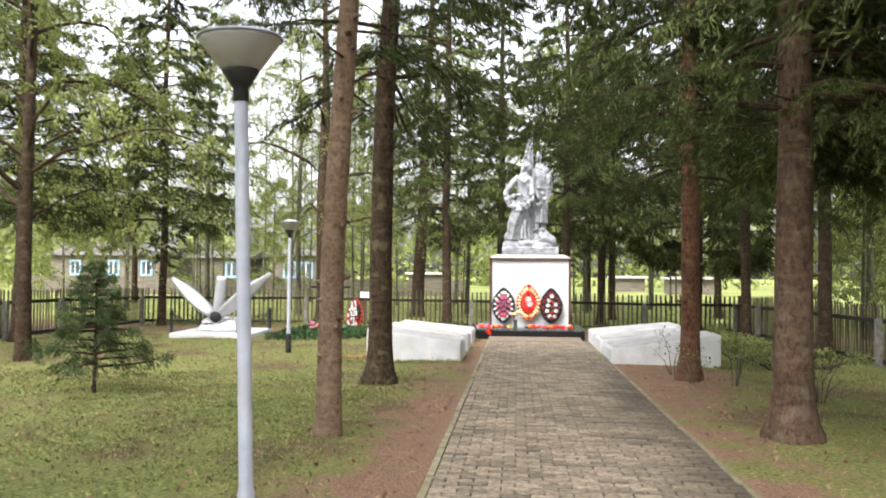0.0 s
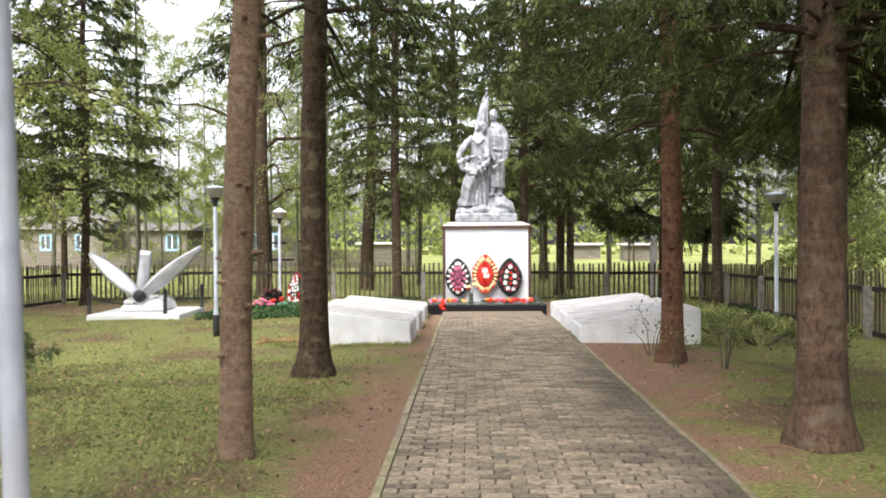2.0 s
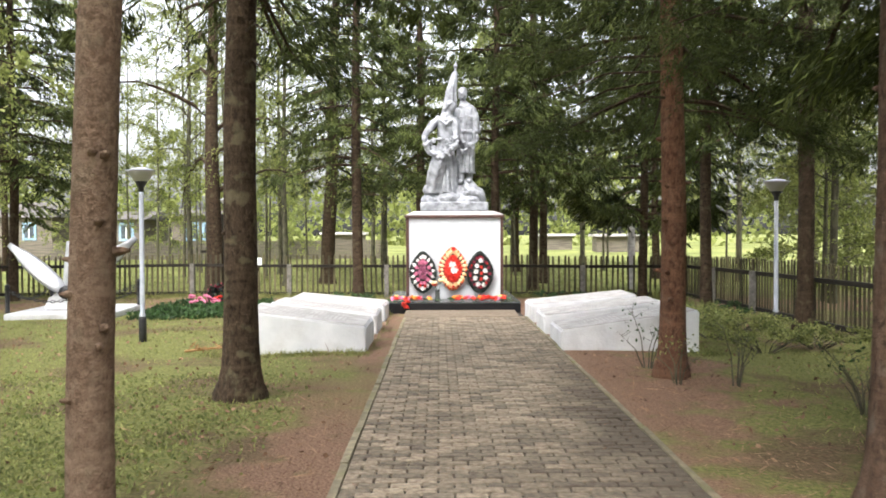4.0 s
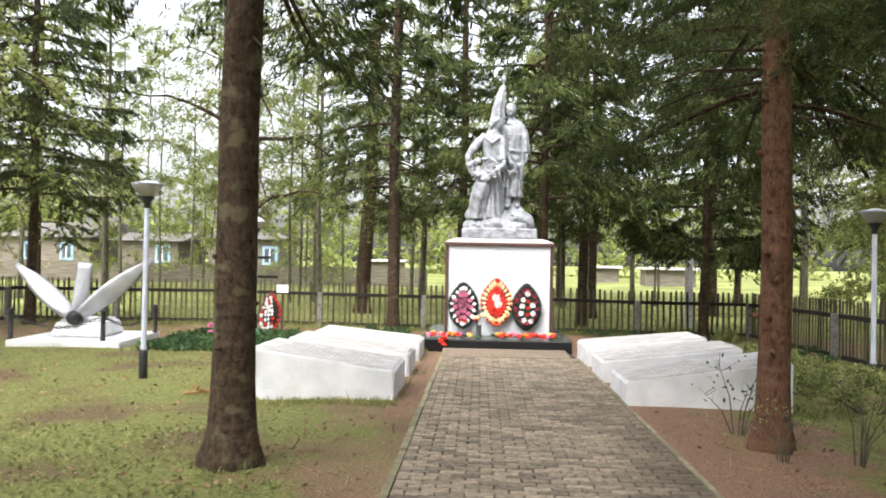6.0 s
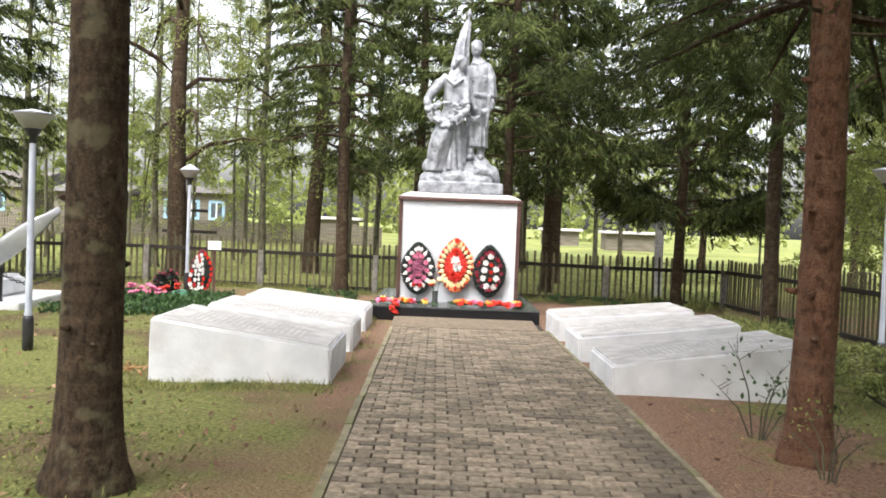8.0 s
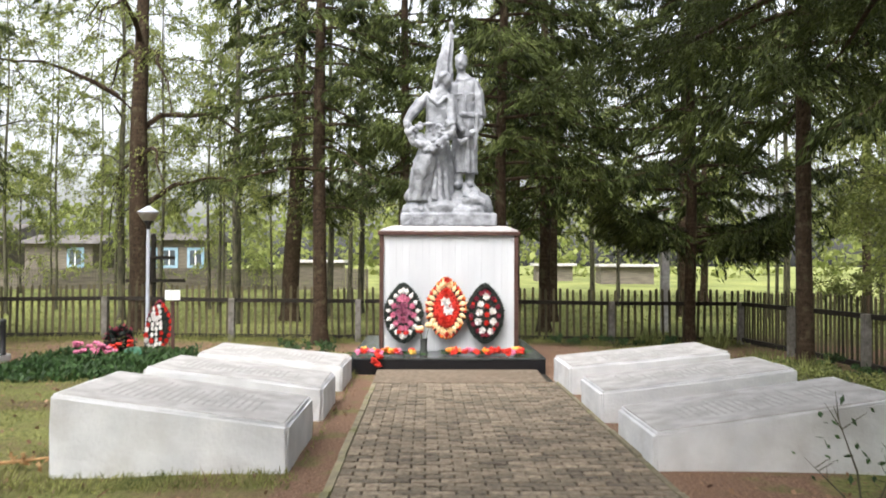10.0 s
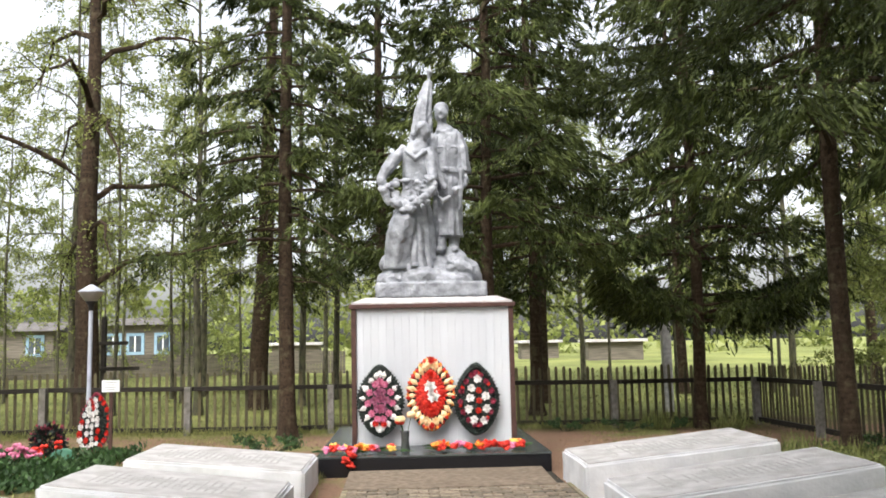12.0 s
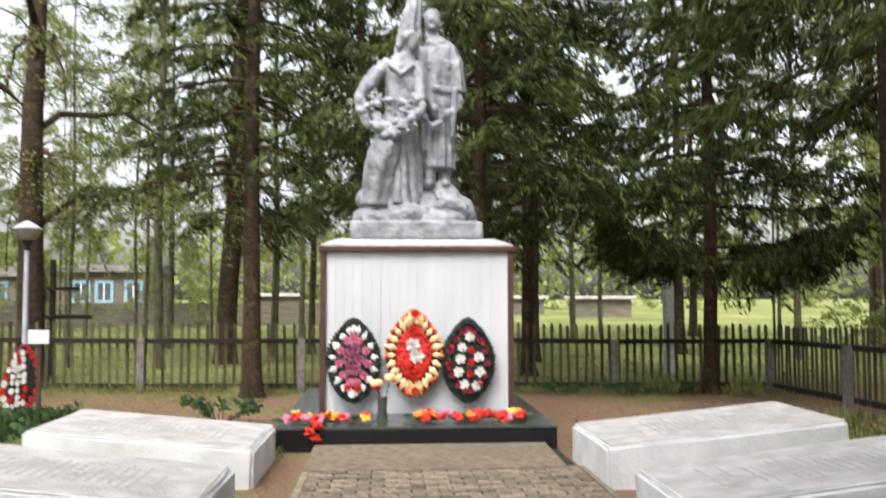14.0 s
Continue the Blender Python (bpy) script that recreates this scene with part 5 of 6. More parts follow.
# ---- grave bed with wreath and sign ----
def grave_bed():
    rng = np.random.default_rng(60)
    n = 5200
    x, y = rng.uniform(-6.4, -4.0, n), rng.uniform(-1.2, 2.2, n)
    keep = (np.abs(x + 5.2) < 1.2 - 0.12 * (y > 1.5))
    x, y = x[keep], y[keep]
    z = height(x, y) + rng.uniform(0, 0.2, len(x)) * (0.7 + 0.3 * np.sin(x * 5) * np.cos(y * 4))
    d = rng.normal(0, 1, (len(x), 3))
    d[:, 2] = np.abs(d[:, 2]) + 0.4
    v, f = blades(np.stack([x, y, z], 1), d, rng.uniform(0.06, 0.14, len(x)), rng.uniform(0.03, 0.06, len(x)), rng)
    tagged(fast_mesh("flower_bed", v, f, M["plant"]), "low dark green ground-cover bed on the lawn", "plants", kind="stuff")
    rj = random.Random(63)
    rows = []
    for r in range(8):
        dz = -0.33 + 0.092 * r
        wide = 0.26 * (1 - max(0.0, (dz + 0.12) / 0.56) ** 1.3) * (1 if dz > -0.25 else 0.75)
        rows += [("flower", "petal_white" if rj.random() < 0.78 else "red", dx * wide - 0.035 + rj.uniform(-0.015, 0.015), dz + 0.03 * dx + rj.uniform(-0.015, 0.015), rj.uniform(0.04, 0.062)) for dx in (-0.85, -0.45, -0.05, 0.35)]
    edge = [("flower", "red", teardrop(0.5 + 0.3 * k)[0] * 0.39, teardrop(0.5 + 0.3 * k)[1] * 0.4, 0.05) for k in range(8)]
    wreath(-4.75, 0.95 + ground_z(-4.75, 1.9), 0.44, [("leaf_ring", "maroon", 0.95, 40, 0.06, 0.05, 1), ("dark_leaves", "wreath_green", 0.6, 34, 0.12, 0.05, 2), ("inner_leaves", "wreath_green", 0.3, 20, 0.12, 0.05, 2)],
           rows + edge, 61, "white and red teardrop wreath standing by the lamp post", y=1.9, lean=-8, zrot=8).scale = (0.74, 1, 0.95)
    stand = thing("wreath_stand", "thin dark wire stand behind the wreath", "stand", at(-4.75, 1.98))
    for s in (-1, 1):
        v, f = tube([(s * 0.18, 0.12, -0.05), (s * 0.08, 0.02, 0.4), (0, 0.0, 0.75)], [0.008] * 3, 6)
        mesh_object("leg", v, f, M["black"], stand)
    sign = thing("grave_sign", "small white plate on a dark post behind the flowers", "sign", at(-4.42, 1.5))
    part("stake", box(-0.025, 0.025, 0.012, 0.05, -0.2, 1.02, 0.005), M["trim"], sign)
    part("plate", box(-0.12, 0.12, -0.012, 0.01, 0.93, 1.09, 0.004), M["paper"], sign, "white plate with illegible text")
    for r in range(4):
        part("text_line", box(-0.09, 0.09 - 0.03 * (r % 2), -0.0145, -0.0115, 1.055 - r * 0.032, 1.063 - r * 0.032), M["letters"], sign)
    dark = thing("dark_wreath", "dark bushy wreath leaning beside pink flowers", "wreath", at(-5.35, 1.75))
    rg = np.random.default_rng(62)
    q = rg.normal(0, 1, (900, 3))
    q /= np.linalg.norm(q, axis=1)[:, None]
    c = q * np.array([0.24, 0.14, 0.24]) * rg.uniform(0.6, 1.05, (900, 1)) + np.array([0, 0, 0.27])
    v, f = blades(c, q + rg.normal(0, 0.4, q.shape), rg.uniform(0.06, 0.12, 900), rg.uniform(0.02, 0.04, 900), rg)
    fast_mesh("foliage", v, f, M["wreath_green"], dark)
    v, f = blades(c[::7] * 1.08, q[::7], rg.uniform(0.05, 0.08, len(c[::7])), rg.uniform(0.03, 0.05, len(c[::7])), rg)
    tagged(fast_mesh("bloom", v, f, M["maroon"], dark), kind="stuff")
    for k, (bx, by, colour, label) in enumerate(((-5.62, 1.05, "pink", "bunch of pale pink artificial flowers on the bed"), (-5.12, 1.1, "red", "bunch of bright red artificial flowers on the bed"), (-5.3, 0.95, "pink", "bunch of pale pink artificial flowers on the bed"))):
        bunch = thing("flower_bunch", label, "flowers", at(bx, by), "flower bunches on the bed")
        r2 = random.Random(70 + k)
        for i in range(9):
            px, py, pz = r2.uniform(-0.15, 0.15), r2.uniform(-0.1, 0.1), r2.uniform(0.1, 0.3)
            bm = bmesh.new()
            for j in range(7):
                a = j * 0.9
                m = Matrix.LocRotScale((px + 0.028 * math.cos(a), py + 0.028 * math.sin(a), pz + 0.01 * (j % 2)), None, (0.03, 0.03, 0.026))
                bmesh.ops.create_icosphere(bm, subdivisions=1, radius=1, matrix=m)
            part("bloom", bm, M[colour], bunch, smooth=True)
            v, f = tube([(px * 0.4, py * 0.4, -0.02), (px, py, pz)], [0.005, 0.004], 5)
            mesh_object("stem", v, f, M["plant"], bunch)
    bowl = thing("green_bowl", "dull green upturned plastic bowl beside the wreath", "bowl", at(-4.98, 1.35))
    part("shell", lathe([(0.2, 0.0), (0.19, 0.08), (0.14, 0.16), (0.06, 0.2), (0.01, 0.205)], 18), mat("green_plastic", (0.05, 0.16, 0.10), (0.08, 0.22, 0.14), 6, 0.4, 0.05), bowl, smooth=True)


grave_bed()


# ---- bare shrubs and bushes ----
def shrub(x, y, tall, stems, leaves, seed, label, leaf="plant", leaf_len=0.06, spread=0.35):
    rng = np.random.default_rng(seed)
    s = thing("shrub", label, "shrub", at(x, y), "shrubs among the trees")
    pieces, C = [], []
    for i in range(stems):
        a, h = rng.uniform(0, 6.28), tall * rng.uniform(0.55, 1.1)
        r = spread * rng.uniform(0.3, 1.1)
        p = [(0.03 * math.cos(a), 0.03 * math.sin(a), -0.05), (r * 0.4 * math.cos(a), r * 0.4 * math.sin(a), h * 0.5), (r * math.cos(a + 0.3), r * math.sin(a + 0.3), h)]
        pieces.append(tube(p, [0.009, 0.006, 0.002], 5))
        for j in range(3):
            t = rng.uniform(0.4, 0.95)
            b = Vector(p[1]).lerp(Vector(p[2]), t)
            d = Vector((rng.normal(), rng.normal(), 0.8)).normalized() * h * 0.25
            pieces.append(tube([b, b + d], [0.004, 0.0015], 4))
            C.append(np.array(b + d))
        C.append(np.array(p[2]))
    tagged(mesh_object("twigwork", *join(pieces), M["bark_grey"], s), kind="stuff")
    C = np.array(C)
    c = C[rng.integers(0, len(C), leaves)] + rng.normal(0, 0.11 * tall, (leaves, 3))
    c[:, 2] = np.maximum(c[:, 2], 0.04)
    v, f = blades(c, rng.normal(0, 1, c.shape), leaf_len * rng.uniform(0.6, 1.3, leaves), leaf_len * 0.5 * rng.uniform(0.6, 1.2, leaves), rng)
    fast_mesh("leaves", v, f, M[leaf], s)


shrub(-2.2, 1.0, 0.25, 12, 500, 110, "low green weeds beside the granite base", "plant", 0.07, 0.45)
shrub(2.1, -7.7, 0.65, 7, 60, 81, "thin leafless shrub in front of a grave slab")
shrub(2.75, -8.8, 0.6, 9, 70, 82, "sparse twiggy shrub at a tree's foot", "weed", 0.04)
shrub(2.15, -8.75, 0.5, 5, 90, 83, "sparse twiggy shrub at a tree's foot", "weed", 0.04)
shrub(3.5, -10.0, 0.55, 14, 40, 84, "bare twiggy undergrowth among the spruces")
for k, (bx, by) in enumerate(((3.9, -4.6), (4.5, -3.6), (4.2, -5.8), (5.2, -5.2), (4.6, -1.6))):
    shrub(bx, by, 0.3, 22, 1500, 85 + k, "low sprawling green ground cover beside the grave slabs", "weed", 0.06, 0.85)
for k, (bx, by) in enumerate(((3.6, 5.1), (4.6, 5.3), (6.0, 1.2), (5.6, -0.6), (2.6, 5.2))):
    shrub(bx, by, 0.17, 10, 600, 95 + k, "low green weeds growing by the fence", "plant", 0.055, 0.5)


# ---- houses and sheds beyond the fence ----
def house(x, y, w, d, wall_h, roof_h, windows, label, wall="wood_wall", turn=0.0):
    z = ground_z(x, y)
    h = thing("house", label, "house", pose(x, y, z, 0, 0, turn))
    part("wall", box(-w / 2, w / 2, -d / 2, d / 2, -0.5, wall_h, 0.02), M[wall], h)
    bm = bmesh.new()
    q = [bm.verts.new(v) for v in ((-w / 2 - 0.4, -d / 2 - 0.4, wall_h - 0.05), (w / 2 + 0.4, -d / 2 - 0.4, wall_h - 0.05), (w / 2 + 0.4, d / 2 + 0.4, wall_h - 0.05), (-w / 2 - 0.4, d / 2 + 0.4, wall_h - 0.05), (-w / 2 - 0.4, 0, wall_h + roof_h), (w / 2 + 0.4, 0, wall_h + roof_h))]
    for fc in ((0, 1, 5, 4), (2, 3, 4, 5), (0, 4, 3), (1, 2, 5), (3, 2, 1, 0)):
        bm.faces.new([q[i] for i in fc])
    part("roof", bm, M["roof_far"], h)
    for wx in windows:
        win = part("window", box(wx - 0.45, wx + 0.45, -d / 2 - 0.06, -d / 2 + 0.02, 0.75, 1.85, 0.01), M["blue"], h, "blue painted window frame")
        part("pane", box(wx - 0.3, wx + 0.3, -d / 2 - 0.075, -d / 2 - 0.05, 0.9, 1.7), M["pane"], win)
        part("crossbar", box(wx - 0.03, wx + 0.03, -d / 2 - 0.09, -d / 2 - 0.07, 0.9, 1.7), M["paper"], win)


house(-14.3, 36, 4.2, 5, 2.3, 0.4, (-0.9, 0.2, 1.6), "old grey log house with blue window frames")
house(-20.0, 36, 3.6, 5, 2.1, 0.5, (0.9,), "small dark cabin with a blue window")
house(-28, 38, 9, 6, 2.2, 1.0, (-2.5, 0.5, 3), "distant low house with blue windows", turn=-8)


def shed(x, y, w, hgt, roof, label):
    z = ground_z(x, y)
    s = thing("shed", label, "shed", pose(x, y, z))
    part("wall", box(-w / 2, w / 2, -0.8, 0.8, -0.4, hgt, 0.02), M["wood_wall"], s)
    part("roof", box(-w / 2 - 0.2, w / 2 + 0.2, -1.1, 1.0, hgt, hgt + 0.16, 0.03), M[roof], s, "pale flat roof")


shed(11.0, 36, 3.0, 0.95, "capstone", "low brown shed with a pale roof")
shed(7.5, 40, 2.2, 0.9, "capstone", "low brown shed with a pale roof")
shed(-6.5, 38, 2.6, 1.0, "capstone", "low brown shed with a pale roof")
far_fence = thing("far_fence", "grey weathered board fence across the field", "fence", pose(0, 0, 0))
ff = part("board", box(-0.06, 0.06, -0.012, 0.012, 0, 1.0), M["wood_wall"], far_fence)
for i in range(200):
    bx = -30 + i * 0.135
    o = ff if i == 0 else new("board", ff.data)
    o.parent = far_fence
    o.location = (bx, 28.0, ground_z(bx, 28.0))
part("rail", box(-30, -3.1, 28.02, 28.06, ground_z(0, 28) + 0.7, ground_z(0, 28) + 0.78), M["wood_wall"], far_fence)
part("rail", box(-30, -3.1, 28.02, 28.06, ground_z(0, 28) + 0.2, ground_z(0, 28) + 0.28), M["wood_wall"], far_fence)


def far_woods():
    """A ragged belt of spring woods that closes the view all round."""
    rng = np.random.default_rng(90)
    C, S = [], []
    for i in range(230):
        a = rng.uniform(0, 2 * math.pi)
        r = rng.uniform(52, 80)
        tall = rng.uniform(5, 11)
        wid = rng.uniform(2, 4.5)
        n = 260
        u = rng.uniform(0, 1, n)
        ang = rng.uniform(0, 6.28, n)
        rr = wid * np.sqrt(rng.uniform(0, 1, n)) * (0.35 + 0.9 * np.sin(np.pi * np.clip(u * 0.9 + 0.1, 0, 1)))
        C.append(np.stack([r * math.cos(a) + rr * np.cos(ang), r * math.sin(a) + rr * np.sin(ang), 0.3 + u * tall], 1))
        S.append(rng.uniform(0.35, 0.8, n))
    c, s = np.concatenate(C), np.concatenate(S)
    v, f = blades(c, rng.normal(0, 1, c.shape), s, s * 0.7, rng)
    tagged(fast_mesh("far_woods", v, f, M["leaf"]), "distant belt of fresh green woods", "woods", kind="stuff")


far_woods()


def fallen_branch(x, y, seed):
    rng = np.random.default_rng(seed)
    b = thing("fallen_branch", "dry orange-brown fallen spruce branch on the grass", "branch", at(x, y, 15))
    pieces, C = [tube([(-0.35, 0, 0.04), (0.0, 0.04, 0.06), (0.4, -0.03, 0.1)], [0.02, 0.016, 0.006], 6)], []
    for i in range(12):
        u = rng.uniform(-0.3, 0.38)
        e = (u + rng.uniform(-0.05, 0.15), rng.uniform(-0.2, 0.2), rng.uniform(0.03, 0.16))
        pieces.append(tube([(u, 0.01, 0.06), e], [0.008, 0.003], 5))
        C.append(np.array([u, 0.01, 0.06]) + rng.uniform(0.2, 1, (24, 1)) * (np.array(e) - np.array([u, 0.01, 0.06])))
    mesh_object("wood", *join(pieces), M["dry"], b)
    c = np.concatenate(C)
    v, f = blades(c, rng.normal(0, 1, c.shape), rng.uniform(0.04, 0.08, len(c)), rng.uniform(0.006, 0.012, len(c)), rng)
    tagged(fast_mesh("dry_needles", v, f, M["dry"], b), kind="stuff")


fallen_branch(-3.4, -6.1, 300)


def post_with_bars():
    p = thing("wooden_post", "dark wooden post with two crossbars beyond the fence", "post", at(-7.0, 8.6))
    part("shaft", box(-0.05, 0.05, -0.05, 0.05, -0.3, 2.35, 0.012), M["rail"], p)
    part("crossbar", box(-0.08, 0.55, -0.1, -0.055, 1.72, 1.8, 0.008), M["rail"], p)
    part("crossbar", box(-0.65, 0.8, -0.1, -0.055, 1.16, 1.24, 0.008), M["rail"], p)
    c = thing("concrete_post", "pale concrete post standing in the field", "post", at(5.75, 9.2))
    part("shaft", box(-0.1, 0.1, -0.1, 0.1, -0.3, 2.7, 0.02), M["capstone"], c)


post_with_bars()


# ---- grass, weeds and litter ----
def scatter(name, label, category, material, n, xr, yr, size, wid, seed, upright, skip, hz=0.0):
    rng = np.random.default_rng(seed)
    x, y = rng.uniform(*xr, n), rng.uniform(*yr, n)
    keep = skip(x, y, rng)
    x, y = x[keep], y[keep]
    k = len(x)
    l = size * rng.uniform(0.5, 1.3, k)
    d = rng.normal(0, 1, (k, 3))
    d[:, 2] = np.abs(d[:, 2]) * 0.3 + upright
    dn = d / np.linalg.norm(d, axis=1)[:, None]
    c = np.stack([x, y, height(x, y) + hz], 1)
    c[:, 2] += np.maximum(dn[:, 2] * l * 0.45, 0.004)
    v, f = blades(c, d, l, wid * rng.uniform(0.6, 1.3, k), rng)
    tagged(fast_mesh(name, v, f, M[material]), label, category, kind="stuff")


def off_slabs(x, y):
    slab = (np.abs(x) > 1.25) & (np.abs(x) < 3.2) & (y > -6.3) & (y < -1.1)
    plinth = (np.abs(x + 7.75) < 1.15) & (np.abs(y - 0.1) < 1.25)
    return ~slab & ~plinth


def lawn(x, y, rng):
    patch = np.sin(x * 1.1 + 2) * np.cos(y * 0.8) + 0.6 * np.sin(x * 2.7 - y * 1.9)
    side = np.abs(x - 0.15) > 1.7 + 0.8 * rng.uniform(0, 1, len(x)) + 0.6 * (x > 0)
    return side & off_slabs(x, y) & (rng.uniform(0, 1, len(x)) < 0.55 + 0.3 * patch)


def belt(x, y, rng):
    grown = (x < 0) & (y > -9.5)
    return (~grown | (rng.uniform(0, 1, len(x)) < 0.2)) & (np.abs(x - 0.15) > 1.25) & (np.abs(x - 0.15) < 1.6 + 1.6 * rng.uniform(0, 1, len(x))) & off_slabs(x, y)


scatter("lawn_grass", "short uneven green grass blades", "grass", "blade", 140000, (-12, 6.4), (-20.5, 5.5), 0.065, 0.008, 200, 1.0, lawn)
scatter("slab_edge_grass", "ragged grass fringe at the foot of the grave slabs", "grass", "blade", 60000, (-3.6, 3.6), (-6.7, -0.8), 0.08, 0.009, 207, 1.2,
        lambda x, y, r: off_slabs(x, y) & ((x < 0) | (x > 3.0)) & (np.abs(x) > 1.2 + 0.1 * r.uniform(0, 1, len(x))) & (np.abs(x) < 3.2 + 0.3 * r.uniform(0, 1, len(x)) ** 2) & ((np.abs(x) > 3.1) | (y < -6.25) | (y > -1.2) | (np.abs(x) < 1.3)))
scatter("tall_grass", "taller grass along the picket fence", "grass", "blade", 9000, (-12, 6.4), (5.2, 6.4), 0.2, 0.012, 203, 1.6, lambda x, y, r: r.uniform(0, 1, len(x)) < 0.8)
scatter("lawn_weeds", "small broad weed leaves in the lawn", "weeds", "weed", 60000, (-9, -1.5), (-19.5, -8), 0.045, 0.022, 201, 0.5, lawn)
scatter("needle_litter", "brown needles, twigs and dead leaves", "litter", "litter", 42000, (-4.0, 4.5), (-21, 0), 0.06, 0.006, 202, 0.05, belt, 0.006)
scatter("fallen_twigs", "thin dry twigs strewn under the spruces", "twigs", "litter", 2600, (-4.2, 4.6), (-20.5, -6.5), 0.2, 0.008, 208, 0.06, belt, 0.012)
scatter("dead_leaves", "scattered dry brown leaves on the turf", "leaves", "litter", 5200, (-10, 6), (-20.5, 3), 0.055, 0.035, 205, 0.25, lambda x, y, r: (np.abs(x - 0.15) > 1.25) & off_slabs(x, y), 0.008)
scatter("path_litter", "sparse needles and crumbs on the paving", "litter", "litter", 2500, (-0.9, 1.25), (-21, -1), 0.035, 0.004, 206, 0.03, lambda x, y, r: r.uniform(0, 1, len(x)) < 0.3 + 0.7 * np.abs(x - 0.15) / 1.1, 0.041)
for gx, gy, gseed in ((5.0, -0.5, 210), (4.7, 0.3, 211), (3.7, -1.3, 212), (5.6, 5.0, 213), (4.3, 5.3, 214)):
    scatter("grass_tuft", "upright tuft of long green grass leaves", "grass", "weed", 160, (gx - 0.25, gx + 0.25), (gy - 0.2, gy + 0.2), 0.36, 0.022, gseed, 2.2, lambda x, y, r: r.uniform(0, 1, len(x)) < 0.95)
scatter("field_grass", "pale green field grass beyond the fence", "grass", "blade", 30000, (-16, 16), (6.6, 26), 0.14, 0.02, 204, 1.0, lambda x, y, r: r.uniform(0, 1, len(x)) < 0.9)


# ---- picket fences ----
def fence(name, x0, y0, x1, y1, label, posts, height_m=1.09):
    length = math.hypot(x1 - x0, y1 - y0)
    ang = math.atan2(y1 - y0, x1 - x0)
    fz = thing(name, label, "fence", pose(x0, y0, 0, 0, 0, math.degrees(ang)))
    rng = random.Random(int(length * 10))

    def gz(s):
        return ground_z(x0 + math.cos(ang) * s, y0 + math.sin(ang) * s)
    for zr in (0.1, 0.86):
        n = max(2, int(length / 2.65))
        for i in range(n):
            a, b = length * i / n, length * (i + 1) / n
            v, f = tube([(a + 0.01, -0.055, gz(a) + zr), (b - 0.01, -0.055, gz(b) + zr)], [0.058, 0.058], 4)
            mesh_object("rail", v, f, M["rail"], fz)
    for s in posts:
        bm = box(s - 0.06, s + 0.06, -0.2, -0.082, gz(s) - 0.3, gz(s) + 0.9, 0.01)
        part("post", bm, M["post"], fz, "grey concrete fence post")
    bm = box(-0.026, 0.026, -0.03, -0.008, 0, height_m)
    tops = [e for e in bm.edges if all(v.co.z > 0.5 for v in e.verts) and abs(e.verts[0].co.y - e.verts[1].co.y) < 0.001]
    cut = bmesh.ops.subdivide_edges(bm, edges=tops, cuts=1)
    for g in cut["geom_inner"]:
        if isinstance(g, bmesh.types.BMVert):
            g.co.z += 0.035
    first = part("picket", bm, M["picket"], fz)
    n = int(length / 0.148)
    for i in range(n):
        s = 0.1 + i * 0.148
        o = first if i == 0 else new("picket", first.data)
        o.parent = fz
        o.location = (s + rng.uniform(-0.012, 0.012), rng.uniform(-0.006, 0.004), gz(s) + 0.04 + rng.uniform(-0.02, 0.02))
        o.rotation_euler = (0, radians(rng.uniform(-1.6, 1.6)), 0)
    return fz


fence("picket_fence", -12.5, 5.9, 6.5, 5.9, "dark weathered wooden picket fence with concrete posts", [2.75, 5.4, 8.06, 10.73, 13.43, 16.13, 18.9])
fence("picket_fence", 6.5, 5.85, 6.5, -12.0, "dark weathered wooden picket fence along the side", [2.7, 5.35, 8.0, 10.6, 13.3, 16.0])
fence("picket_fence", -11.4, -14.0, -12.5, 5.85, "brown weathered wooden picket fence along the lawn", [0.6, 3.2, 5.9, 8.5, 11.2, 13.8, 16.5, 19.2])


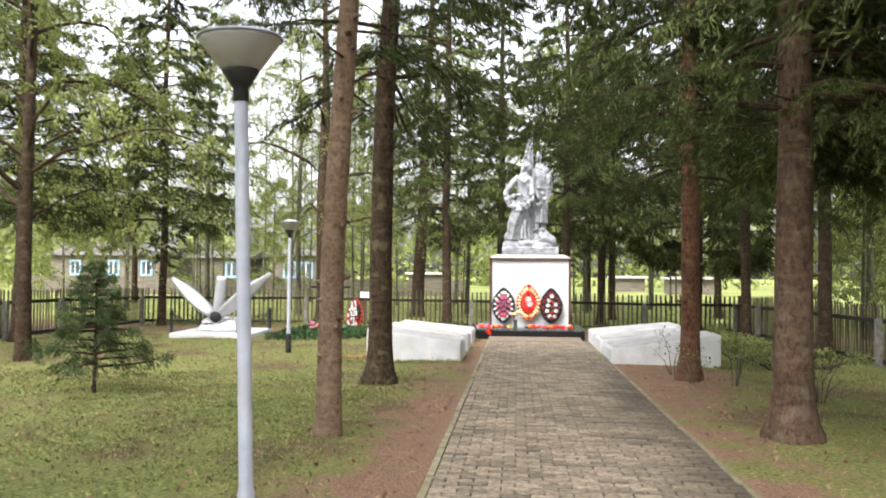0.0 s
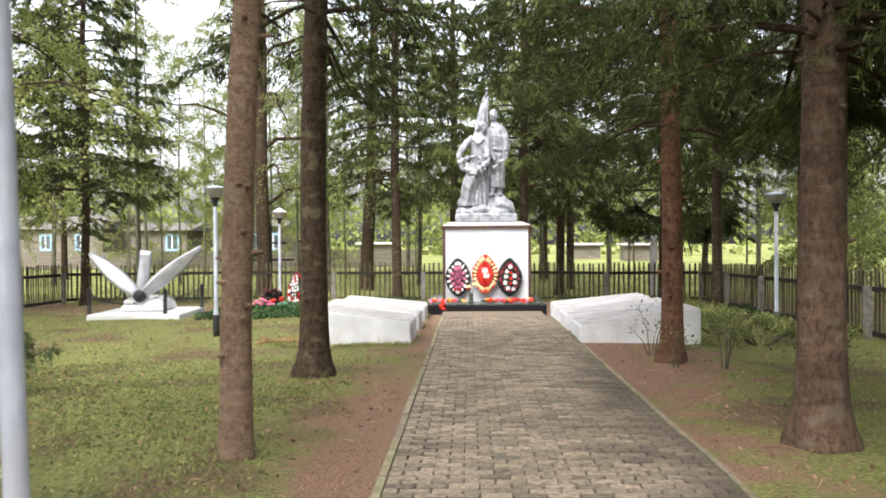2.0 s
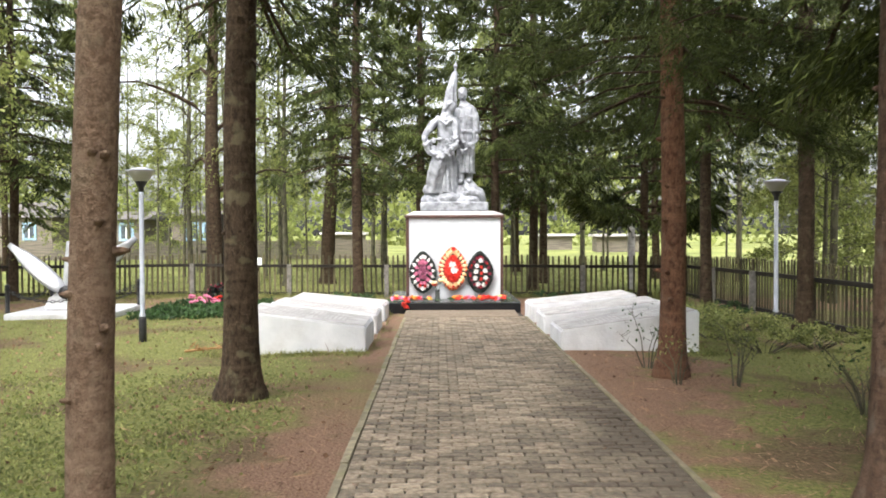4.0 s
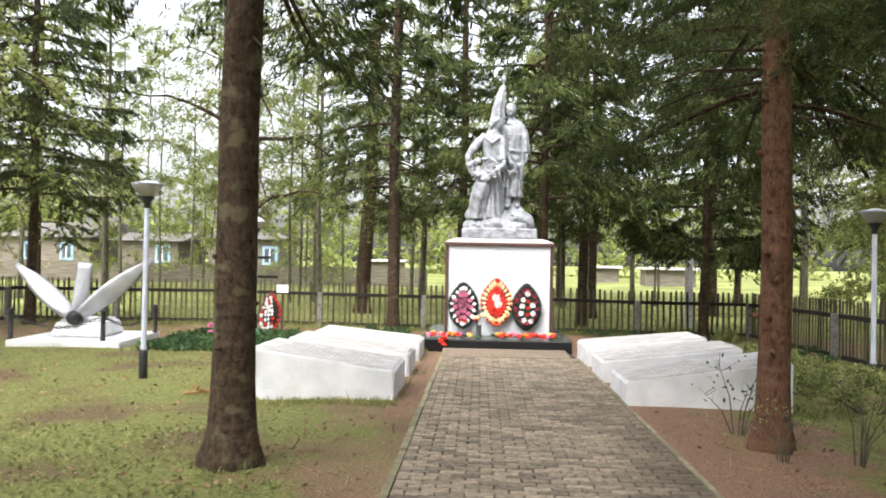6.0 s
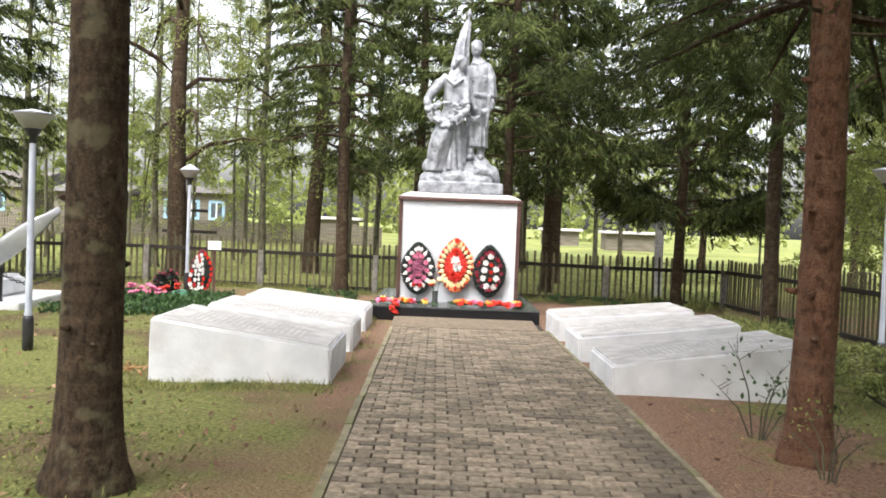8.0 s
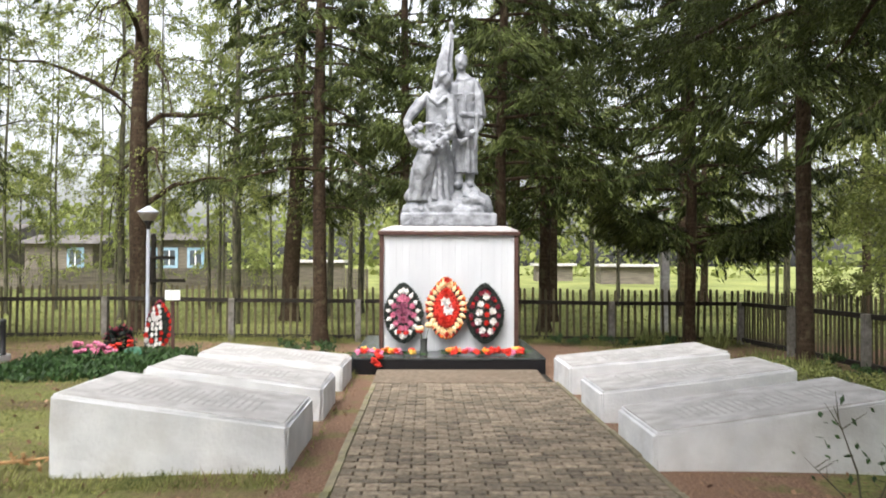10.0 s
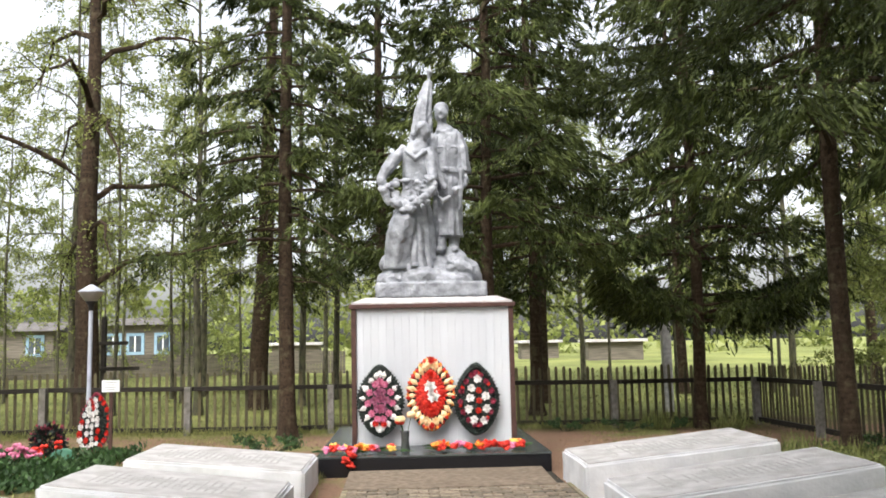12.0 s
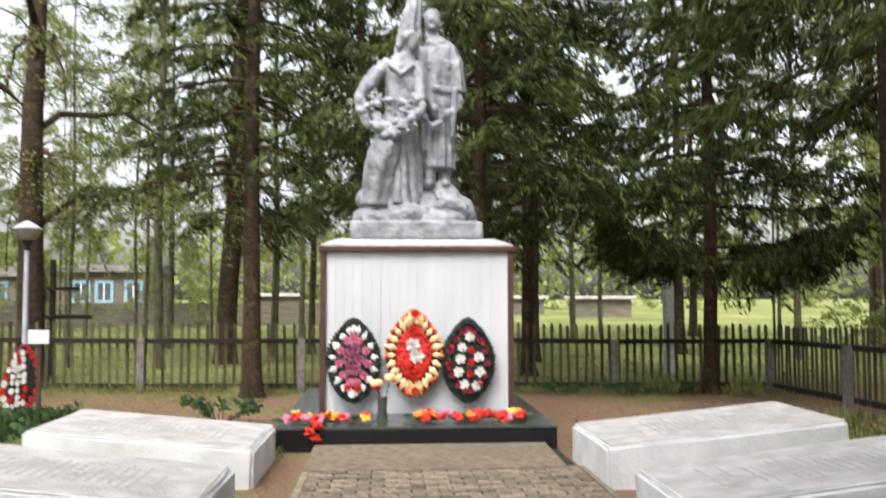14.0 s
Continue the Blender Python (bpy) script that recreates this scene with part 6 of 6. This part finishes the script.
# ---- the paved path ----
def build_path():
    path = thing("paved_path", "brick-paved path leading up to the monument", "path", pose(0, 0, 0), kind="structure")
    part("bed", box(-0.94, 1.27, -30, -0.93, -0.25, 0.014), M["joint"], path, "dark sandy joints")
    bw, bd = 0.199, 0.1
    bm = box(-bw / 2 + 0.0075, bw / 2 - 0.0075, -bd / 2 + 0.0075, bd / 2 - 0.0075, -0.03, 0.0)
    top = [f for f in bm.faces if f.normal.z > 0.9]
    r = bmesh.ops.inset_region(bm, faces=top, thickness=0.008, depth=0.005)
    first = part("brick", bm, M["paver"], path)
    half = box(-bw / 4 + 0.0075, bw / 4 - 0.0075, -bd / 2 + 0.0075, bd / 2 - 0.0075, -0.03, 0.0)
    bmesh.ops.inset_region(half, faces=[f for f in half.faces if f.normal.z > 0.9], thickness=0.008, depth=0.005)
    rng = random.Random(12)
    rest_v, rest_f = [], []
    bm2 = bmesh.new()
    bm2.from_mesh(first.data)
    proto_v = [v.co.copy() for v in bm2.verts]
    proto_f = [[v.index for v in f.verts] for f in bm2.faces]
    bm2.free()
    hv = [v.co.copy() for v in half.verts]
    hf = [[v.index for v in f.verts] for f in half.faces]
    half.free()
    count, used = 0, False
    y = -1.9
    row = 0
    while y > -29.5:
        shift = row % 2
        for i in range(11 if not shift else 12):
            if not shift:
                x, kind = -0.93 + bw * (i + 0.5), 0
            else:
                x = -0.93 + bw * i
                kind = 0
                if i == 0:
                    x, kind = -0.93 + bw / 4, 1
                elif i == 11:
                    x, kind = -0.93 + 11 * bw - bw / 4, 1
            z = 0.034 + rng.uniform(-0.004, 0.004)
            tilt = (rng.uniform(-0.012, 0.012), rng.uniform(-0.012, 0.012), rng.uniform(-0.012, 0.012))
            near = -13.2 < y < -10.3 and kind == 0 and count < 300
            if near:
                o = first if not used else new("brick", first.data)
                used = True
                o.parent = path
                o.location, o.rotation_euler = (x, y, z), tilt
                count += 1
            else:
                e = Euler(tilt).to_matrix()
                pv, pf = (proto_v, proto_f) if kind == 0 else (hv, hf)
                off = len(rest_v)
                rest_v += [e @ q + Vector((x, y, z)) for q in pv]
                rest_f += [tuple(k + off for k in q) for q in pf]
        y -= bd
        row += 1
    rest = mesh_object("bricks", rest_v, rest_f, M["paver_rest"], path)
    tagged(rest, kind="stuff")
    for sx, wide in ((-0.956, 0.028), (1.282, 0.022)):
        kb = part("kerb_stone", box(-wide, wide, -0.495, 0.495, -0.15, 0.043, 0.006), M["kerb"], path, "mossy pale concrete kerb")
        for i in range(28):
            o = kb if i == 0 else new("kerb_stone", kb.data)
            o.parent = path
            o.location = (sx + rng.uniform(-0.006, 0.006), -2.4 - i, rng.uniform(-0.012, 0.008))
            o.rotation_euler = (rng.uniform(-0.008, 0.008), 0, rng.uniform(-0.006, 0.006))
    bm = box(-0.98, 1.16, -1.95, -0.925, -0.2, 0.075, 0.012)
    for v in bm.verts:
        if v.co.z > 0.05 and v.co.y < -1.5:
            v.co.z -= 0.03
    part("apron", bm, M["apron"], path, "worn concrete apron before the monument")


build_path()
